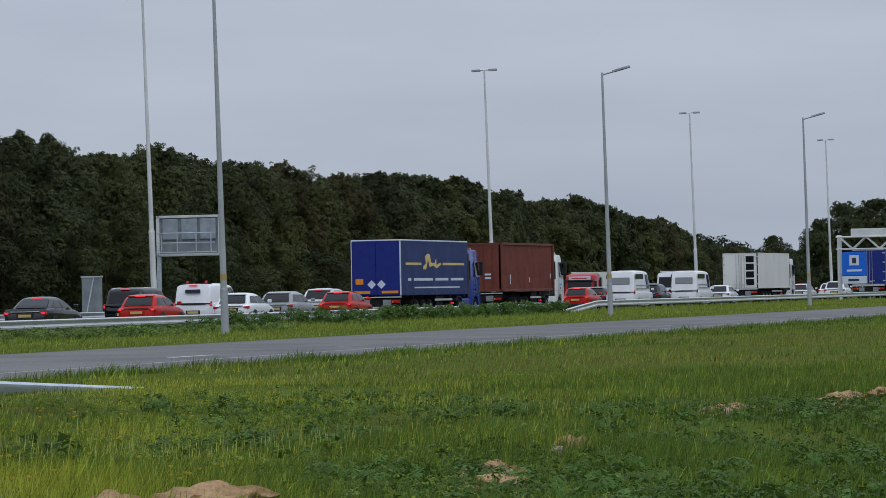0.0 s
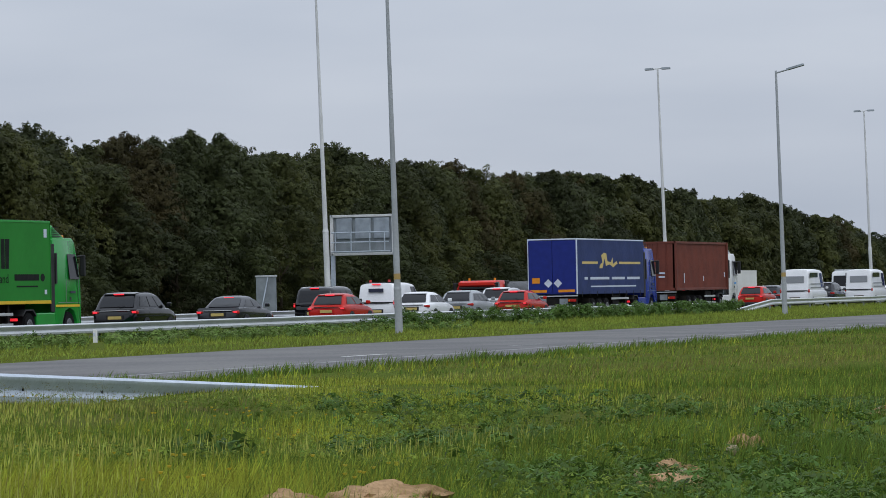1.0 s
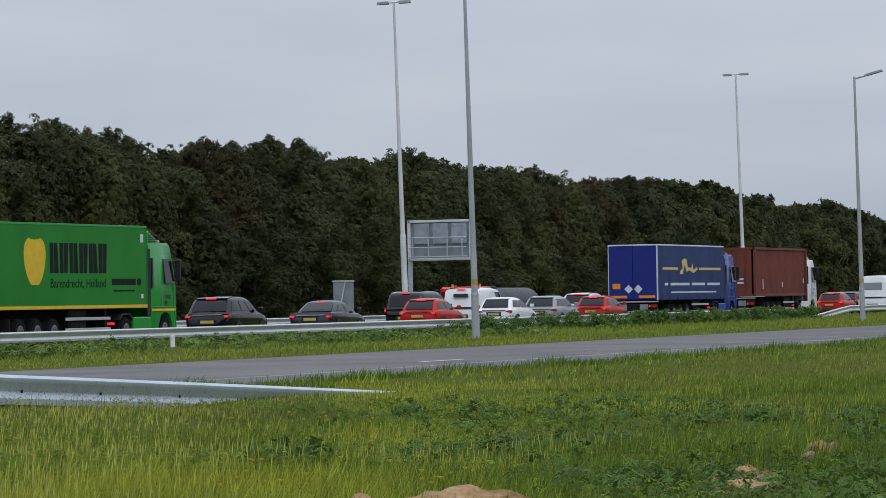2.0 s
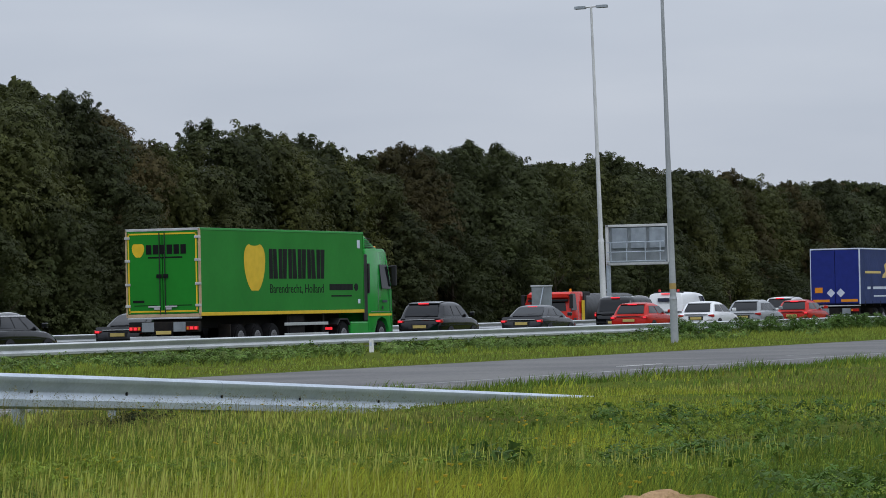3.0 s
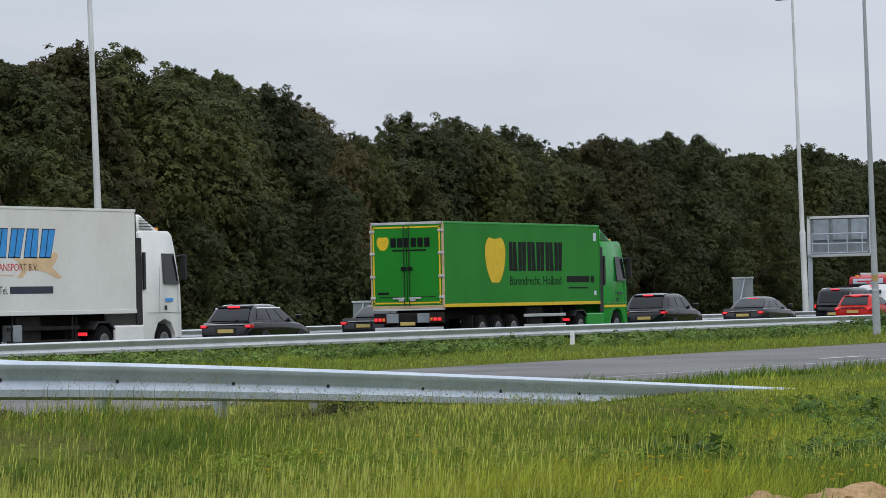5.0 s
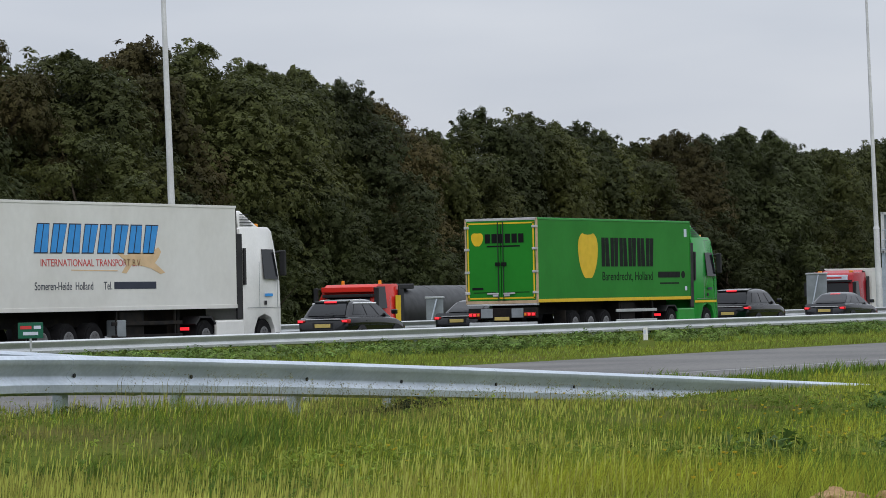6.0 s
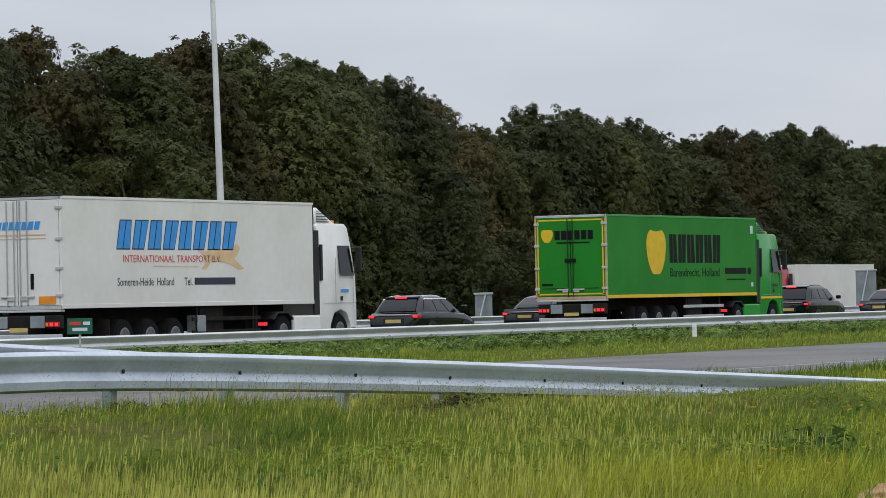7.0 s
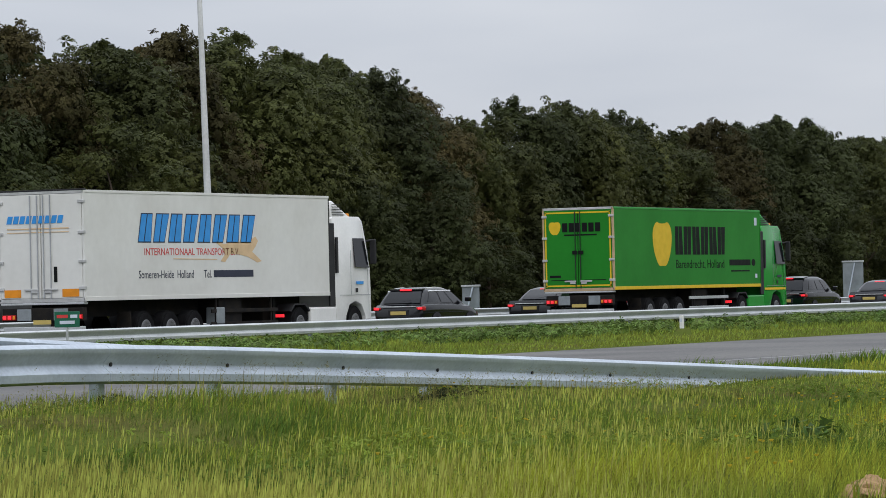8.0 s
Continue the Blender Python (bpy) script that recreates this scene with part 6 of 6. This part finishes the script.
VEH["suv_d"] = (car("suv", "black sport utility car ahead of the green truck", "suv", "car_black"), LANE, (131.52, 133.0, 134.43, 135.8, 137.1, 138.2, 139.25, 140.35, 141.4))
VEH["sedan_e"] = (car("sedan", "anthracite sedan with lit brake lamps", "sedan", "car_dark"), LANE, (141.56, 143.48, 145.17, 146.63, 147.86, 148.95, 149.9, 150.5, 150.85))
VEH["mpv"] = (car("people_carrier", "black people carrier with roof rails in the fast lane", "mpv", "car_black"), FAST, (162.62, 164.68, 166.51, 168.1, 169.46, 170.61, 171.73, 172.85, 173.97))
VEH["red_a"] = (car("hatchback", "red hatchback with lit brake lamps in the queue", "hatch", "car_red"), LANE, (154.33, 156.3, 158.13, 159.82, 161.37, 162.78, 164.1, 165.2, 166.0))
VEH["van"] = (car("delivery_van", "white delivery van with red roof beacons", "van", "car_white", rear_glass=False, side_glass=False, bars=True), FAST, (172.17, 173.54, 174.66, 175.53, 176.14, 176.54, 176.9, 177.26, 177.63))
VEH["white_a"] = (car("hatchback", "white hatchback in the queue", "hatch", "car_white", lit=False), LANE, (166.92, 167.91, 168.66, 169.17, 169.44, 169.6, 170.2, 171.0, 171.8))
VEH["grey"] = (car("estate_car", "silver grey estate car in the queue", "estate", "car_grey", lit=False), LANE, (173.35, 174.44, 175.4, 176.26, 177.0, 177.64, 178.26, 178.89, 179.4))
VEH["white_b"] = (car("suv", "white sport utility car in the fast lane", "suv", "car_white"), FAST, (191.82, 192.53, 193.2, 193.81, 194.37, 194.93, 195.49, 196.05, 196.61))
VEH["red_b"] = (car("hatchback", "bright red hatchback behind the blue truck", "hatch", "car_red"), LANE, (183.14, 183.53, 183.92, 184.32, 184.72, 185.11, 185.51, 185.91, 186.31))
VEH["red_c"] = (car("hatchback", "red hatchback ahead of the container truck", "hatch", "car_red"), LANE, (234.6, 234.8, 235.2, 235.6, 236.0, 236.4, 236.8, 237.2, 237.6))
VEH["dark_b"] = (car("estate_car", "dark estate car far along the queue", "estate", "car_dark", lit=False), FAST, (255.0,) * 9)
VEH["camper_a"] = (car("camper_van", "white high-roof camper van in the queue", "camper", "car_white", lit=False, rear_glass=False, side_glass=False), LANE, (247.5,) * 9)
VEH["dark_c"] = (car("suv", "dark sport utility car between camper vans", "suv", "car_dark", lit=False), LANE, (255.5,) * 9)
VEH["camper_b"] = (car("camper_van", "white camper van with grey stripes in the fast lane", "camper", "car_white", lit=False, side_glass=False), FAST, (280.0,) * 9)
VEH["camper_c"] = (car("camper_van", "white panel camper van in the queue", "camper", "car_white", lit=False, rear_glass=False, side_glass=False), LANE, (268.0,) * 9)
VEH["white_c"] = (car("hatchback", "white hatchback behind a white box truck", "hatch", "car_white", lit=False), LANE, (280.2,) * 9)
VEH["pema"] = (lone_box_truck("white_box_truck", "white box semi-trailer truck with black block lettering", 13.6, 1.2, 3.78, "panel_white", "white", 3.4, "trucks in the queue"), 53.55, (287.8,) * 9)
VEH["white_d"] = (car("hatchback", "white hatchback far along the queue", "hatch", "car_white"), LANE, (314.5,) * 9)
VEH["white_e"] = (car("estate_car", "white estate car far along the queue", "estate", "car_white", lit=False), FAST, (350.0,) * 9)
VEH["white_f"] = (car("suv", "white sport utility car far along the queue", "suv", "car_white", lit=False), LANE, (332.0,) * 9)
VEH["far_blue"] = (lone_box_truck("blue_box_truck", "dark blue box truck beyond the sign gantry", 13.6, 1.2, 3.95, "door_blue", "cab_blue", 3.4, "trucks in the queue", dark_bar=False), 44.2 + 3.0, (308.0,) * 9)
# opposite carriageway, driving the other way
OPP = {}
OPP["tank"] = (tank_truck(), 69.0, 1.0, 229.1, 18.05)
OPP["red_box"] = (lone_box_truck("red_cab_truck", "red-cabbed truck with a white box body", 11.0, 1.05, 3.62, "panel_white", "cab_red", 3.4, "trucks on the opposite carriageway", dark_bar=False), 69.0, 0.0, 302.4, 18.2)

part("light_box", boxed(13.35, 13.72, -0.85, 0.85, 3.0, 3.28, 0.03), M["print_pale"], OPP["red_box"][0], "white light box above the windscreen")
part("text_bar", boxed(13.722, 13.73, -0.6, 0.6, 3.1, 3.18), M["print_red"], OPP["red_box"][0])


def motions():
    """Keys all that moves: the queue creeping on, the opposite traffic, wheels, and crowns in the wind."""
    for key, (ob, y, xs) in VEH.items():
        z = 0.0 if key == "far_blue" else ROAD_Z
        walk(ob, [(float(t), pose(x, y, z)) for t, x in enumerate(xs)])
        gone = [x - xs[0] for x in xs]
        if gone[-1] < 0.05:
            continue
        times = [k * 0.25 for k in range(33)]
        for w, r in ROLLING.get(ob, ()):
            rows = []
            for t in times:
                d = float(np.interp(t, range(9), gone))
                rows.append((t, Matrix.Translation(w.location) @ Matrix.Rotation(d / r, 4, "Y")))
            walk(w, rows)
    for key, (ob, y, t0, x0, v) in OPP.items():
        walk(ob, [(t, pose(x0 - v * (t - t0) + {"tank": 11.9, "red_box": 13.8}[key], y, FAR_Z, 0, 0, 180)) for t in (0.0, 4.0, 8.0)])
    rng = random.Random(2)
    for t in TREES:
        crown = [c for c in t.children if c.name.startswith("crown")][0]
        p, a = rng.uniform(0, 6.28), rng.uniform(0.35, 0.8)
        walk(crown, [(k * 0.5, pose(0, 0, 0, a * math.sin(p + 2.6 * k * 0.5), 0.7 * a * math.sin(1.7 * p + 2.1 * k * 0.5), 0)) for k in range(17)])


motions()
